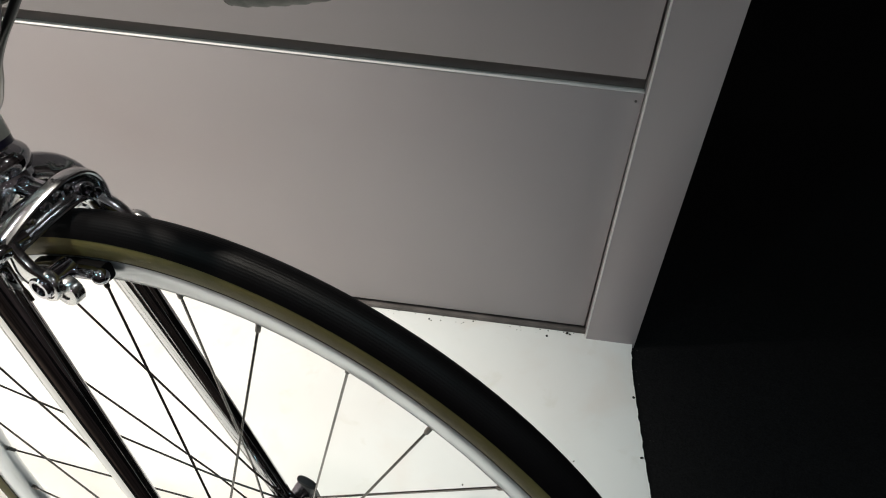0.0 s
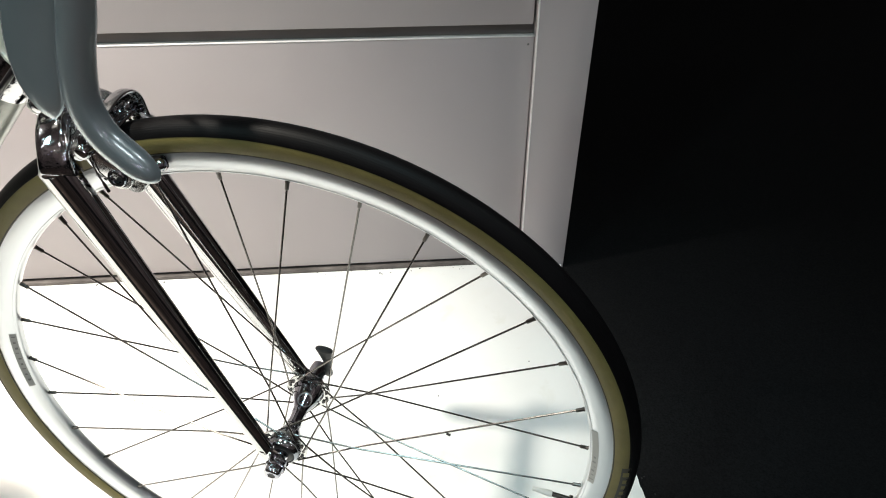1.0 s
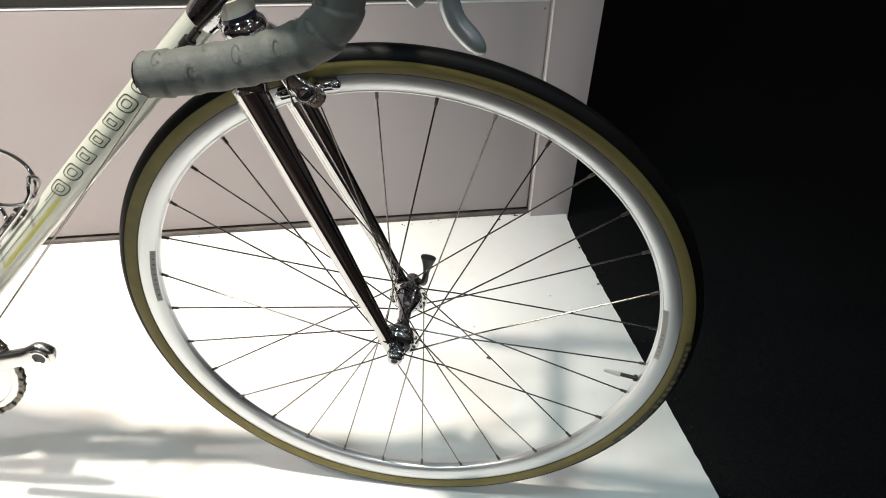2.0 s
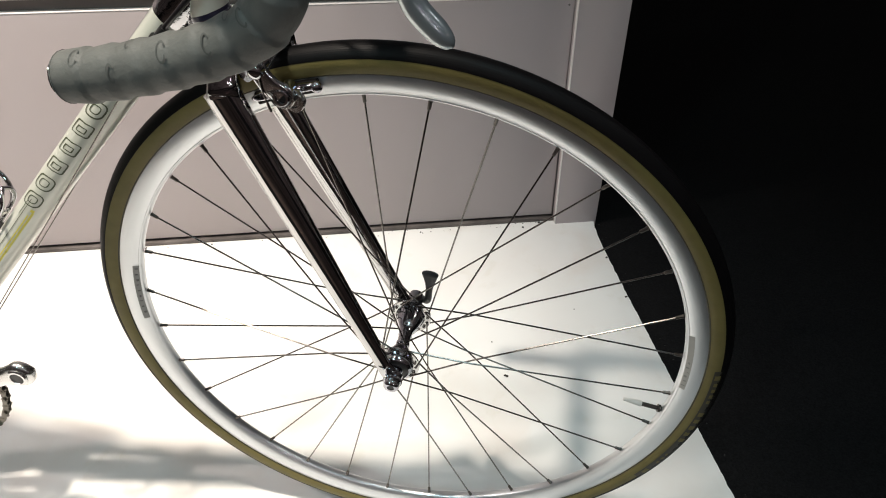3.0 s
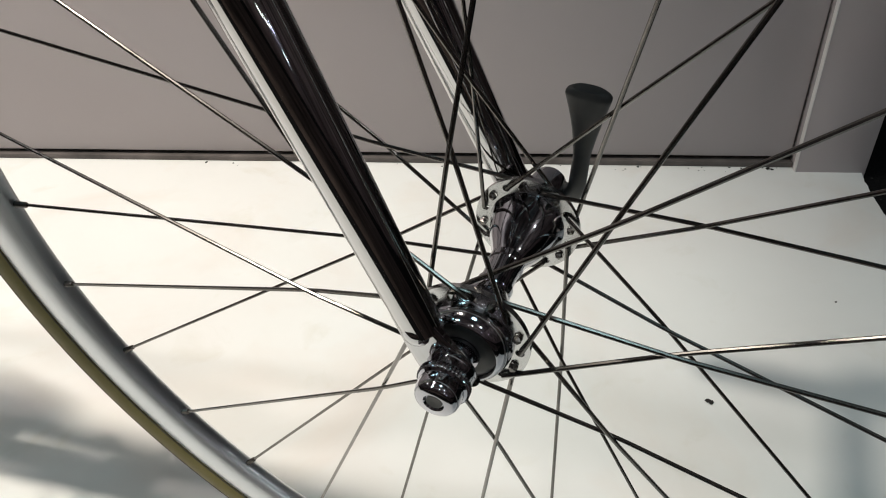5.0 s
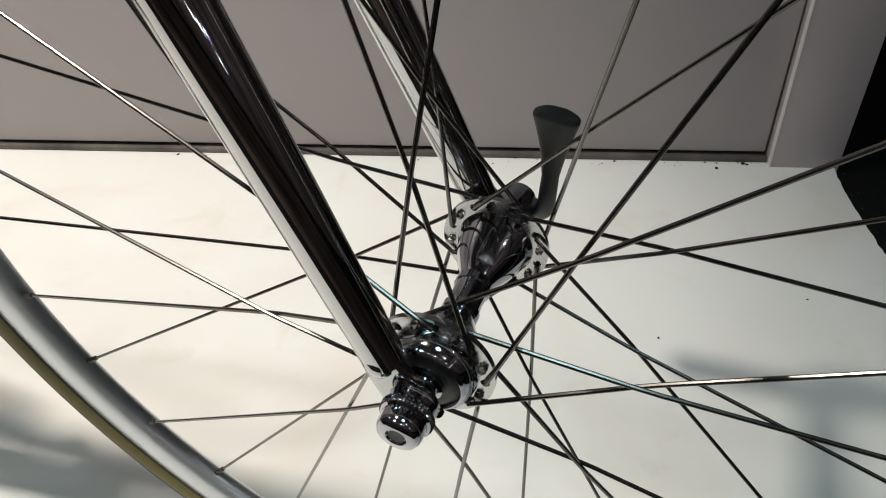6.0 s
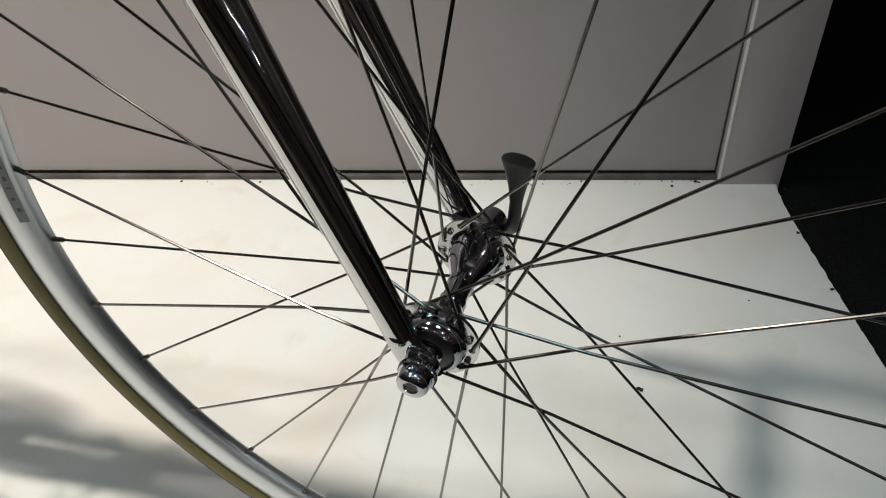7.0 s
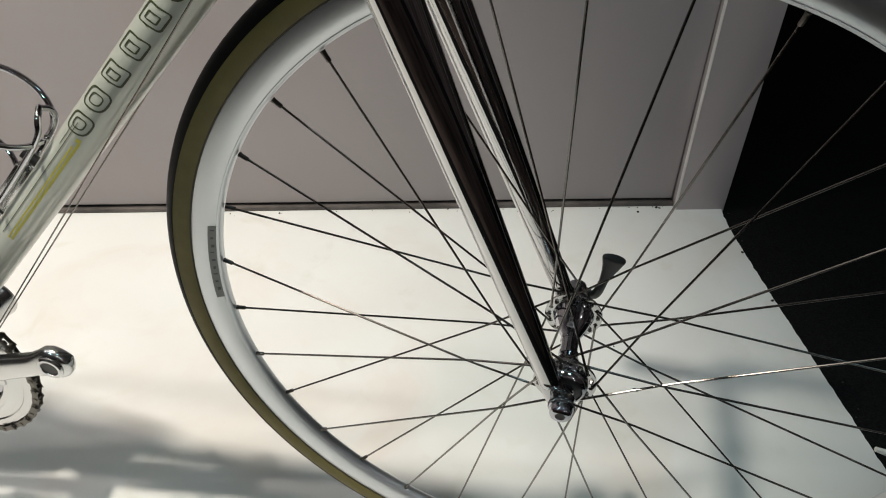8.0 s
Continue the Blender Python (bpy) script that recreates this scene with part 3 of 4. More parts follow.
sweep(bm, curve_through([(0.0203, 0.0534, 0.0325), (0.0218, 0.0495, 0.0440), (0.0232, 0.0450, 0.0560), (0.0240, 0.0420, 0.0650), (0.0243, 0.0408, 0.0690)], 7),
      lambda t: ((0.0030 + 0.0008 * t) * (1 if t < 0.93 else 1 - 5.0 * (t - 0.93)), (0.0040 + 0.0030 * t + 0.0034 * t * t) * (1 if t < 0.9 else math.sqrt(max(0.35, 1 - ((t - 0.9) / 0.12) ** 2)))), 24, side=(0.1, 0.9, 0.42), power=2.6)
bp("lever_paddle", bm, lever_black, skewer, "flared dark lever end")

# headset
bm = bmesh.new()
cup = [(0.0150, -0.0095), (0.0172, -0.0093), (0.0180, -0.0078), (0.0196, -0.0064), (0.0212, -0.0040), (0.0219, -0.0006), (0.0215, 0.0034), (0.0201, 0.0064), (0.0184, 0.0080), (0.0150, 0.0084)]
lathe(bm, [(r, -y) for r, y in cup], 40, centre=on_axis(0.3565), turn=AXIS_TURN)
bp("headset_cup", bm, chrome, bicycle, "chromed lower headset cup")
bm = bmesh.new()
lathe(bm, [(0.0130, 0.005), (0.0169, 0.004), (0.0171, -0.0065), (0.0130, -0.007)], 36, centre=on_axis(0.3690), turn=AXIS_TURN)
bp("head_band", bm, blue_band, bicycle, "dark blue band under the head tube")
bm = bmesh.new()
lathe(bm, [(0.012, 0.0), (0.0190, -0.001), (0.0200, -0.010), (0.0170, -0.016), (0.0190, -0.020), (0.0170, -0.026), (0.012, -0.027)], 36, centre=on_axis(0.503), turn=AXIS_TURN)
bp("upper_headset", bm, chrome, bicycle, "chromed upper headset cup")

# frame
BB = Vector((-0.584, 0, -0.078))
HEAD_LOW, HEAD_TOP = on_axis(0.385), on_axis(0.490)
SEAT_TOP = BB + Vector((-0.155, 0, 0.50))
REAR = Vector((-0.980, 0, 0.0))
DT0, DT1 = on_axis(0.391), BB + Vector((0.003, 0, 0.024))
frame_bm = bmesh.new()
rod(frame_bm, on_axis(0.3690), on_axis(0.503), 0.0162, 28)
rod(frame_bm, DT0, DT1, 0.0166, 28)
rod(frame_bm, on_axis(0.478), SEAT_TOP - Vector((0, 0, 0.01)), 0.0143, 24)
rod(frame_bm, BB, SEAT_TOP, 0.0145, 24)
for s in (-1, 1):
    sweep(frame_bm, [BB + Vector((-0.01, s * 0.02, 0)), BB + Vector((-0.15, s * 0.034, 0.03)), REAR + Vector((0.012, s * 0.065, 0))], lambda t: 0.0105 - 0.003 * t, 14)
    sweep(frame_bm, [SEAT_TOP + Vector((0, s * 0.012, -0.02)), (SEAT_TOP * 0.75 + REAR * 0.25) + Vector((0, s * 0.03, 0)), REAR + Vector((0, s * 0.065, 0.012))], lambda t: 0.0075 - 0.001 * t, 12)
# lugs at the head tube
dt_way = (DT1 - DT0).normalized()
for z in (0.3765, 0.494):
    lathe(frame_bm, [(0.0158, 0.008), (0.0175, 0.007), (0.0175, -0.007), (0.0158, -0.008)], 28, centre=on_axis(z), turn=AXIS_TURN)
frame_part = bp("frame", frame_bm, pearl, bicycle, "pearl white lugged steel frame", True)
bm = bmesh.new()
sweep(bm, [DT0 + dt_way * 0.004, DT0 + dt_way * 0.030, DT0 + dt_way * 0.037, DT0 + dt_way * 0.040], lambda t: 0.0184 if t < 0.8 else 0.0176 - 0.004 * (t - 0.8), 28)
bp("lug", bm, crown_chrome, frame_part, "chromed lug at the lower head joint", True)
bm = bmesh.new()
lathe(bm, [(0.0001, -0.0360), (0.0160, -0.0360), (0.0172, -0.0338), (0.0226, -0.0338), (0.0236, -0.0315), (0.0230, -0.0285), (0.0214, -0.0200), (0.0214, 0.0200), (0.0230, 0.0285), (0.0236, 0.0315), (0.0226, 0.0338), (0.0001, 0.0360)], 36, centre=BB + Vector((0.009, 0, 0.012)))
bp("bottom_bracket_shell", bm, crank_alu, frame_part, "silver bottom bracket shell with a rounded lip", True)


def on_tube(s, v, lift):
    """A point on the down tube's flank: s metres from its top, v metres round it, measured upward from the side."""
    r = 0.0166
    up = Vector((-dt_way.z, 0, dt_way.x))
    up = up if up.z > 0 else -up
    return DT0 + dt_way * s + (Vector((0, -1, 0)) * math.cos(v / r) + up * math.sin(v / r)) * (r + lift)


def tube_loop(bm, outline, stroke, lift=0.0003):
    """A closed band of given stroke along an outline of (s, v)."""
    n = len(outline)
    mid = Vector((sum(p[0] for p in outline) / n, sum(p[1] for p in outline) / n))
    outer, inner = [], []
    for p in outline:
        d = Vector(p) - mid
        k = max(0.1, 1 - stroke / max(d.length, 1e-6))
        q = mid + d * k
        outer.append(bm.verts.new(on_tube(p[0], p[1], lift)))
        inner.append(bm.verts.new(on_tube(q.x, q.y, lift)))
    for i in range(n):
        j = (i + 1) % n
        bm.faces.new((outer[i], outer[j], inner[j], inner[i]))
    return inner


def rounded(s0, v0, w, h, slant, n=20, power=3.0):
    out = []
    for i in range(n):
        a = 2 * math.pi * i / n
        c, q = math.cos(a), math.sin(a)
        x, y = math.copysign(abs(c) ** (2 / power), c) * w, math.copysign(abs(q) ** (2 / power), q) * h
        out.append((s0 + x - slant * y, v0 + y))
    return out


# plain block marks in the place of the maker's name
for i in range(7):
    s = 0.300 - 0.0285 * i
    wide = 0.0108 if i in (0, 1, 5, 6) else 0.0088
    bm = bmesh.new()
    tube_loop(bm, rounded(s, 0.0055, wide, 0.0098, -0.30, power=3.0 if i in (0, 1, 5, 6) else 7.0), 0.0016)
    if i in (0, 1, 5, 6):
        tube_loop(bm, rounded(s, 0.0055, wide * 0.52, 0.0052, -0.30), 0.0012)
    else:
        tube_loop(bm, rounded(s + 0.001, 0.0055, wide * 0.42, 0.0052, -0.30, power=7.0), 0.0014)
    bp("name_block", bm, decal_dark, frame_part, "dark outlined block mark", True)
bm = bmesh.new()


def tube_strip(bm, s0, s1, v0, v1, lift=0.0003, n=10):
    rows = [[bm.verts.new(on_tube(s0 + (s1 - s0) * i / n, v, lift)) for v in (v0, v1)] for i in range(n + 1)]
    for g, h in zip(rows, rows[1:]):
        bm.faces.new((g[0], g[1], h[1], h[0]))


tube_strip(bm, 0.316, 0.455, -0.0034, -0.0012)
tube_strip(bm, 0.322, 0.455, -0.0002, 0.0012)
tube_strip(bm, 0.312, 0.316, -0.0028, 0.0010, n=2)
bp("yellow_stripe", bm, decal_yellow, frame_part, "yellow pinstripe on the down tube", True)
bm = bmesh.new()
tube_strip(bm, 0.300, 0.455, 0.0062, 0.0068)
tube_strip(bm, 0.303, 0.330, 0.0088, 0.0094)
bp("dark_pinstripe", bm, decal_dark, frame_part, "dark pinstripe on the down tube", True)
# cable stops and the two bare cables under the tube
dt_down = Vector((-dt_way.z, 0, dt_way.x))
dt_down = dt_down if dt_down.z < 0 else -dt_down
for s in (-1, 1):
    bm = bmesh.new()
    top = DT0 + dt_way * 0.062 + Vector((0, s * 0.0215, 0)) + dt_down * 0.003
    rod(bm, top, top + dt_way * 0.020, 0.0048, 12)
    rod(bm, top - dt_way * 0.010, top, 0.0062, 14)
    rod(bm, top - dt_way * 0.022, top - dt_way * 0.010, 0.0040, 12)
    box(bm, (-0.006, -0.004, -0.003), (0.006, 0.004, 0.003), 0.001, Matrix.Translation(top + dt_way * 0.008 - Vector((0, s * 0.004, 0))))
    bp("cable_stop", bm, black_plastic, frame_part, "black cable adjuster on the down tube", True)
    bm = bmesh.new()
    rod(bm, top + dt_way * 0.018, BB + Vector((0.006, s * 0.006, -0.022)) + dt_down * 0.004, 0.0007, 6)
    bp("shift_cable", bm, steel, frame_part, "thin bare shift cable", True)

# saddle on its post
bm = bmesh.new()
POST_TOP = SEAT_TOP + (SEAT_TOP - BB).normalized() * 0.15
rod(bm, SEAT_TOP, POST_TOP, 0.0136, 20)
bp("seatpost", bm, crank_alu, bicycle, "polished seatpost", True)
bm = bmesh.new()
sweep(bm, [POST_TOP + Vector((x, 0, 0.035 + dz)) for x, dz in ((0.150, -0.012), (0.146, -0.002), (0.12, 0.004), (0.05, 0.002), (-0.03, 0.0), (-0.09, 0.008), (-0.115, 0.010), (-0.122, 0.002))],
      lambda t: (0.012 + 0.008 * min(1, t * 6) + 0.052 * max(0, (t - 0.35) / 0.65) ** 1.4 - 0.03 * max(0, (t - 0.93) / 0.07), 0.016 + 0.006 * t), 18, side=(0, 1, 0))
bp("saddle", bm, black_plastic, bicycle, "slim saddle", True)

# chainset
crank_end = Vector((-0.4166, -0.0985, -0.0185))
back = STEER.inverted() @ UP @ crank_end
arm0 = Vector((BB.x, back.y + 0.006, BB.z))
chainset = group_at("chainset", bicycle)
tagged(chainset, "polished crank arm with two silver chainrings and chain")
bm = bmesh.new()
arm_way = (back - arm0).normalized()
arm_long = (back - arm0).length + 0.012 + 0.0165


def crank_depth(t):
    left = (1 - t) * arm_long  # metres from the outer end
    if left < 0.0165:
        return max(0.0012, math.sqrt(max(0, 0.0165 ** 2 - (0.0165 - left) ** 2)))
    return max(0.0118 + 0.0045 * (1 - t * 1.4), 0.0165 - 0.28 * (left - 0.0165))



sweep(bm, [arm0 - arm_way * 0.012, arm0, arm0 + arm_way * 0.03, arm0.lerp(back, 0.5), back - arm_way * 0.022, back - arm_way * 0.010] + [back + arm_way * (0.0165 * math.sin(radians(a))) for a in (0, 20, 40, 55, 68, 80, 87)],
      lambda t: (0.0078 if t < 0.95 else 0.0078 - 0.0030 * (t - 0.95) / 0.05, crank_depth(t)), 32, side=(0, 1, 0), power=2.5)
bp("crank_arm", bm, crank_alu, chainset, "polished aluminium crank arm without a pedal", True)
bm = bmesh.new()
lathe(bm, [(0.0115, 0.0), (0.0115, -0.0080), (0.0100, -0.0092), (0.0078, -0.0092), (0.0072, -0.0080), (0.0072, 0.0)], 28, centre=back)
bp("pedal_boss", bm, crank_alu, chainset, "", True)
# black disc set in the boss for the shade inside the hole
bm = bmesh.new()
lathe(bm, [(0.0001, -0.0082), (0.0071, -0.0083), (0.0071, -0.0060), (0.0001, -0.0060)], 20, centre=back)
bp("pedal_hole_dark", bm, black_plastic, chainset, "black disc for the shade inside the pedal hole", True)
ring_y = back.y + 0.026
RING_R = 0.0975
bm = bmesh.new()
lathe(bm, [(RING_R - 0.0035, ring_y - 0.0018), (RING_R - 0.0035, ring_y + 0.0018), (0.066, ring_y + 0.0018), (0.064, ring_y), (0.066, ring_y - 0.0022), (0.0720, ring_y - 0.0024), (0.0735, ring_y - 0.0012), (0.0850, ring_y - 0.0010), (0.0862, ring_y - 0.0022), (0.0900, ring_y - 0.0022)], 96, closed=True, centre=(BB.x, 0, BB.z))
for k in range(44):
    m = Matrix.Translation((BB.x, ring_y, BB.z)) @ Matrix.Rotation(2 * math.pi * k / 44, 4, "Y")
    box(bm, (-0.0022, -0.0009, RING_R - 0.005), (0.0022, 0.0009, RING_R + 0.001), 0, m)
for k in range(5):
    m = Matrix.Translation((BB.x, ring_y, BB.z)) @ Matrix.Rotation(2 * math.pi * k / 5 + 0.5, 4, "Y")
    box(bm, (-0.007, -0.004, 0.01), (0.007, 0.003, 0.070), 0.002, m)
bp("chainring", bm, crank_alu, chainset, "silver five-arm chainring", True)
bm = bmesh.new()
lathe(bm, [(0.0775, ring_y + 0.0062), (0.0775, ring_y + 0.0086), (0.0530, ring_y + 0.0086), (0.0515, ring_y + 0.0074), (0.0530, ring_y + 0.0062)], 80, closed=True, centre=(BB.x, 0, BB.z))
for k in range(39):
    m = Matrix.Translation((BB.x, ring_y + 0.0074, BB.z)) @ Matrix.Rotation(2 * math.pi * k / 39, 4, "Y")
    box(bm, (-0.0020, -0.0008, 0.0760), (0.0020, 0.0008, 0.0805), 0, m)
bp("inner_chainring", bm, dark_chrome, chainset, "smaller toothed inner chainring", True)
link_bm = bmesh.new()
for s in (-1, 1):
    sweep(link_bm, [(-0.0082, s * 0.0030, 0), (-0.004, s * 0.0030, 0), (0, s * 0.0030, 0), (0.004, s * 0.0030, 0), (0.0082, s * 0.0030, 0)], lambda t: (0.0006, 0.0042 - 0.0012 * math.sin(math.pi * t)), 10, side=(0, 1, 0))
for x in (-0.00635, 0.00635):
    rod(link_bm, (x, -0.0042, 0), (x, 0.0042, 0), 0.0024, 10)
link_mesh = mesh_of("chain_link", link_bm, chain_metal)
for k in range(44):
    a = 360 * k / 44
    if 115 < a < 235:
        continue
    ob = new("chain_link", link_mesh)
    ob.parent = chainset
    ob.matrix_local = STEER @ Matrix.Translation(Vector((BB.x, ring_y + (0.0008 if k % 2 else -0.0008), BB.z)) + polar(RING_R + 0.0005, a)) @ Matrix.Rotation(radians(-(a - 90)), 4, "Y")

# bottle cage on the upper face of the down tube
cage = group_at("bottle_cage", bicycle)
tagged(cage, "chromed wire bottle cage on the down tube")
dt_up = -dt_down


def at_tube(s, u, y=0.0):
    return DT0 + dt_way * s + dt_up * u + Vector((0, y, 0))


bm = bmesh.new()
for y in (-0.011, 0.011):
    sweep(bm, curve_through([at_tube(0.50, 0.0215, y), at_tube(0.39, 0.0215, y), at_tube(0.345, 0.0235, y), at_tube(0.331, 0.030, y * 0.8), at_tube(0.328, 0.036, 0)], 6), 0.0024, 10)
bp("cage_rail", bm, chrome, cage, "", True)
for s in (0.352, 0.43):
    bm = bmesh.new()
    sweep(bm, [at_tube(s, 0.060 - 0.0385 * math.cos(radians(a)), 0.0385 * math.sin(radians(a))) for a in range(-125, 126, 10)], 0.0024, 10)
    bp("cage_hoop", bm, chrome, cage, "", True)
bm = bmesh.new()
box(bm, (-0.004, -0.009, -0.03), (0.004, 0.009, 0.03), 0.002, Matrix.Translation(at_tube(0.42, 0.0195)) @ dt_way.to_track_quat("Z", "Y").to_matrix().to_4x4())
bp("cage_bracket", bm, crank_alu, cage, "", True)
for s in (0.378, 0.45):
    bm = bmesh.new()
    rod(bm, at_tube(s, 0.016), at_tube(s, 0.029), 0.0045, 12)
    bp("cage_bolt", bm, black_plastic, cage, "dark bolt", True)

# stem and handlebar
bm = bmesh.new()
rod(bm, on_axis(0.50), on_axis(0.563), 0.0111, 24)
CLAMP = Vector((-0.066, 0, 0.5630))
sweep(bm, [on_axis(0.568), on_axis(0.562) + Vector((0.02, 0, 0)), CLAMP], lambda t: (0.0145, 0.0150), 20)
lathe(bm, [(0.0132, -0.02), (0.0185, -0.019), (0.0185, 0.019), (0.0132, 0.02)], 28, centre=CLAMP)
bp("stem", bm, chrome, bicycle, "polished quill stem")
bar = group_at("handlebar", bicycle)
tagged(bar, "drop handlebar wrapped in grey-green tape")
DROP = [(-0.1265, 0.4115), (-0.103, 0.4150), (-0.070, 0.4225), (-0.040, 0.4315), (-0.0175, 0.4420), (-0.005, 0.4535), (0.001, 0.4670), (0.003, 0.4860), (0.002, 0.5100), (-0.007, 0.5330), (-0.026, 0.5500), (-0.052, 0.5570)]
for s in (-1, 1):
    hang = 0.0015 if s < 0 else -0.0095
    pts = [Vector((x + (0.004 if s < 0 else 0.0), s * 0.222, z + hang)) for x, z in DROP] + [Vector((-0.064, s * 0.212, 0.5605)), Vector((-0.068, s * 0.192, 0.5625)), Vector((-0.067, s * 0.165, 0.5630)), Vector((-0.066, s * 0.085, 0.5630))]
    line = curve_through(pts, 14)

    def wrapped(t):
        q = (t * 23.0) % 1.0
        return 0.0143 + 0.0014 * (q if q < 0.9 else (1 - q) * 9) - 0.0004

    bm = bmesh.new()
    sweep(bm, line, wrapped, 24)
    tape = bp("bar_tape", bm, tape_mat, bar, "grey-green wrapped handlebar tape", angle=60)
    if s < 0:
        for k, (at, turn, wide) in enumerate(((9, 62, 0.0060), (20, 18, 0.0052), (24, 78, 0.0040), (33, 40, 0.0062), (38, 100, 0.0045), (46, 28, 0.0058), (55, 70, 0.0050), (64, 36, 0.0058), (74, 80, 0.0050), (84, 45, 0.0056), (96, 70, 0.0050), (110, 40, 0.0055))):
            mid, ahead = line[at], (line[at + 1] - line[at - 1]).normalized()
            u = Vector((0, 1, 0)) - ahead * ahead.y
            u.normalize()
            w = ahead.cross(u)
            w = w if w.z > 0 else -w

            def skin(a, b, mid=mid, ahead=ahead, u=u, w=w, turn=turn):
                an = radians(turn) + b / 0.015
                return mid + ahead * a + (u * -math.cos(an) + w * math.sin(an)) * 0.01515
            bm = bmesh.new()
            loop = [(math.cos(q) * wide * 0.45, math.sin(q) * wide) for q in np.linspace(0.5, 5.4 if k % 3 else 5.9, 16)]
            rings = [(bm.verts.new(skin(a, b)), bm.verts.new(skin(a * 0.72, b * 0.80))) for a, b in loop]
            for g, h in zip(rings, rings[1:]):
                bm.faces.new((g[0], h[0], h[1], g[1]))
            bp("tape_mark", bm, tape_mark, bar, "dark unreadable mark printed on the tape")
    bm = bmesh.new()
    way = (line[0] - line[1]).normalized()
    sweep(bm, [line[0] - way * 0.001, line[0] + way * 0.0016, line[0] + way * 0.0028], lambda t: 0.0144 if t < 0.6 else 0.0115, 20)
    bp("bar_plug", bm, chrome, bar, "chrome-rimmed bar end plug")
    # brake lever with its shifting paddle
    bm = bmesh.new()
    sweep(bm, curve_through([Vector((-0.004, s * 0.222, 0.528)), Vector((0.022, s * 0.222, 0.541)), Vector((0.048, s * 0.222, 0.549)), Vector((0.066, s * 0.222, 0.560)), Vector((0.074, s * 0.222, 0.572))], 6),
          lambda t: (0.0150 - 0.003 * t, 0.0180 - 0.005 * t), 20, power=2.6)
    bp("brake_hood", bm, tape_mat, bar, "grey rubber brake hood")
    bm = bmesh.new()
    sweep(bm, curve_through([Vector((0.062, s * 0.222, 0.558)), Vector((0.080, s * 0.222, 0.536)), Vector((0.0755, s * 0.222, 0.512)), Vector((0.0690, s * 0.222, 0.493)), Vector((0.0655, s * 0.222, 0.4755)), Vector((0.0690, s * 0.222, 0.4620)), Vector((0.0780, s * 0.222, 0.4515)), Vector((0.0875, s * 0.222, 0.4425))], 9),
          lambda t: tuple(v * (1 if t < 0.9 else max(0.12, math.sqrt(max(0, 1 - ((t - 0.9) / 0.1) ** 2)))) for v in (0.0068 - 0.0008 * t, 0.0068 - 0.0008 * t)), 20, power=2.2)
    bp("brake_lever", bm, lever_alu, bar, "matt silver brake lever blade")
    bm = bmesh.new()
    sweep(bm, curve_through([Vector((0.062, s * 0.214, 0.552)), Vector((0.0580, s * 0.213, 0.525)), Vector((0.0500, s * 0.215, 0.503)), Vector((0.0462, s * 0.217, 0.486)), Vector((0.0472, s * 0.219, 0.4650))], 9),
          lambda t: tuple(v * (1 if t < 0.8 else max(0.12, math.sqrt(max(0, 1 - ((t - 0.8) / 0.2) ** 2)))) for v in (0.0045 - 0.0010 * t, 0.0100 + 0.0020 * math.sin(math.pi * t) - 0.0050 * max(0, t - 0.6))), 20, power=2.2)
    bp("shift_paddle", bm, lever_alu, bar, "matt silver shift paddle")
bm = bmesh.new()
rod(bm, (-0.066, -0.09, 0.5630), (-0.066, 0.09, 0.5630), 0.0130, 24)
bp("bar_centre", bm, chrome, bar, "bare polished bar centre")

# cable housings
def housing(pts, r=0.0025):
    bm = bmesh.new()
    sweep(bm, curve_through(pts, 10), r, 10)
    bp("cable_housing", bm, housing_mat, bicycle, "black cable housing")


st = lambda p: UP.inverted() @ STEER @ Vector(p)
for s in (-1, 1):
    end = st(DT0 + dt_way * 0.040 + Vector((0, s * 0.0215, 0)) + dt_down * 0.003)
    side = 0.004 * s
    housing([(-0.066, s * 0.110, 0.5500), (-0.052, s * 0.062, 0.5240), (-0.074, s * 0.016, 0.4860), (-0.094, side, 0.4540), (-0.114, side * 1.3, 0.4290), (-0.135, s * 0.015, 0.4050), (-0.160, s * 0.0245, 0.3790), end])
housing([(-0.066, 0.095, 0.5500), (-0.084, 0.078, 0.515), (-0.104, 0.050, 0.476), (-0.123, 0.042, 0.4575), (-0.146, 0.040, 0.4420), (-0.185, 0.030, 0.4320), (-0.225, 0.012, 0.4420), (-0.265, 0.004, 0.4640)])

# front brake
caliper = group_at("brake_caliper", bicycle)
tagged(caliper, "polished dual-pivot front brake caliper")
ARCH = [(-0.0990, -0.0445, 0.3375), (-0.0986, -0.0330, 0.3415), (-0.0979, -0.0190, 0.3462), (-0.0971, -0.0060, 0.3497), (-0.0967, 0.0040, 0.3510), (-0.0966, 0.0125, 0.3500), (-0.0966, 0.0185, 0.3455), (-0.0970, 0.0222, 0.3380), (-0.0960, 0.0245, 0.3240)]
arch = curve_through(ARCH, 6)
bm = bmesh.new()


def arm_half(t):
    return 0.0038 + 0.0050 * math.sin(math.pi * min(1.0, max(0.0, 0.92 * t + 0.05))) ** 1.2


sweep(bm, arch, lambda t: (0.0026, arm_half(t)), 16, side=(1, 0, 0), power=3.5)
for edge in (-1, 1):
    rib = []
    for i, p in enumerate(arch):
        way = (arch[min(i + 1, len(arch) - 1)] - arch[max(i - 1, 0)]).normalized()
        out = Vector((1, 0, 0)).cross(way).normalized()
        rib.append(p + out * edge * arm_half(i / (len(arch) - 1)) + Vector((0.0026, 0, 0)))
    sweep(bm, rib, lambda t: (0.0048, 0.0017), 12, side=(1, 0, 0), power=3.0)
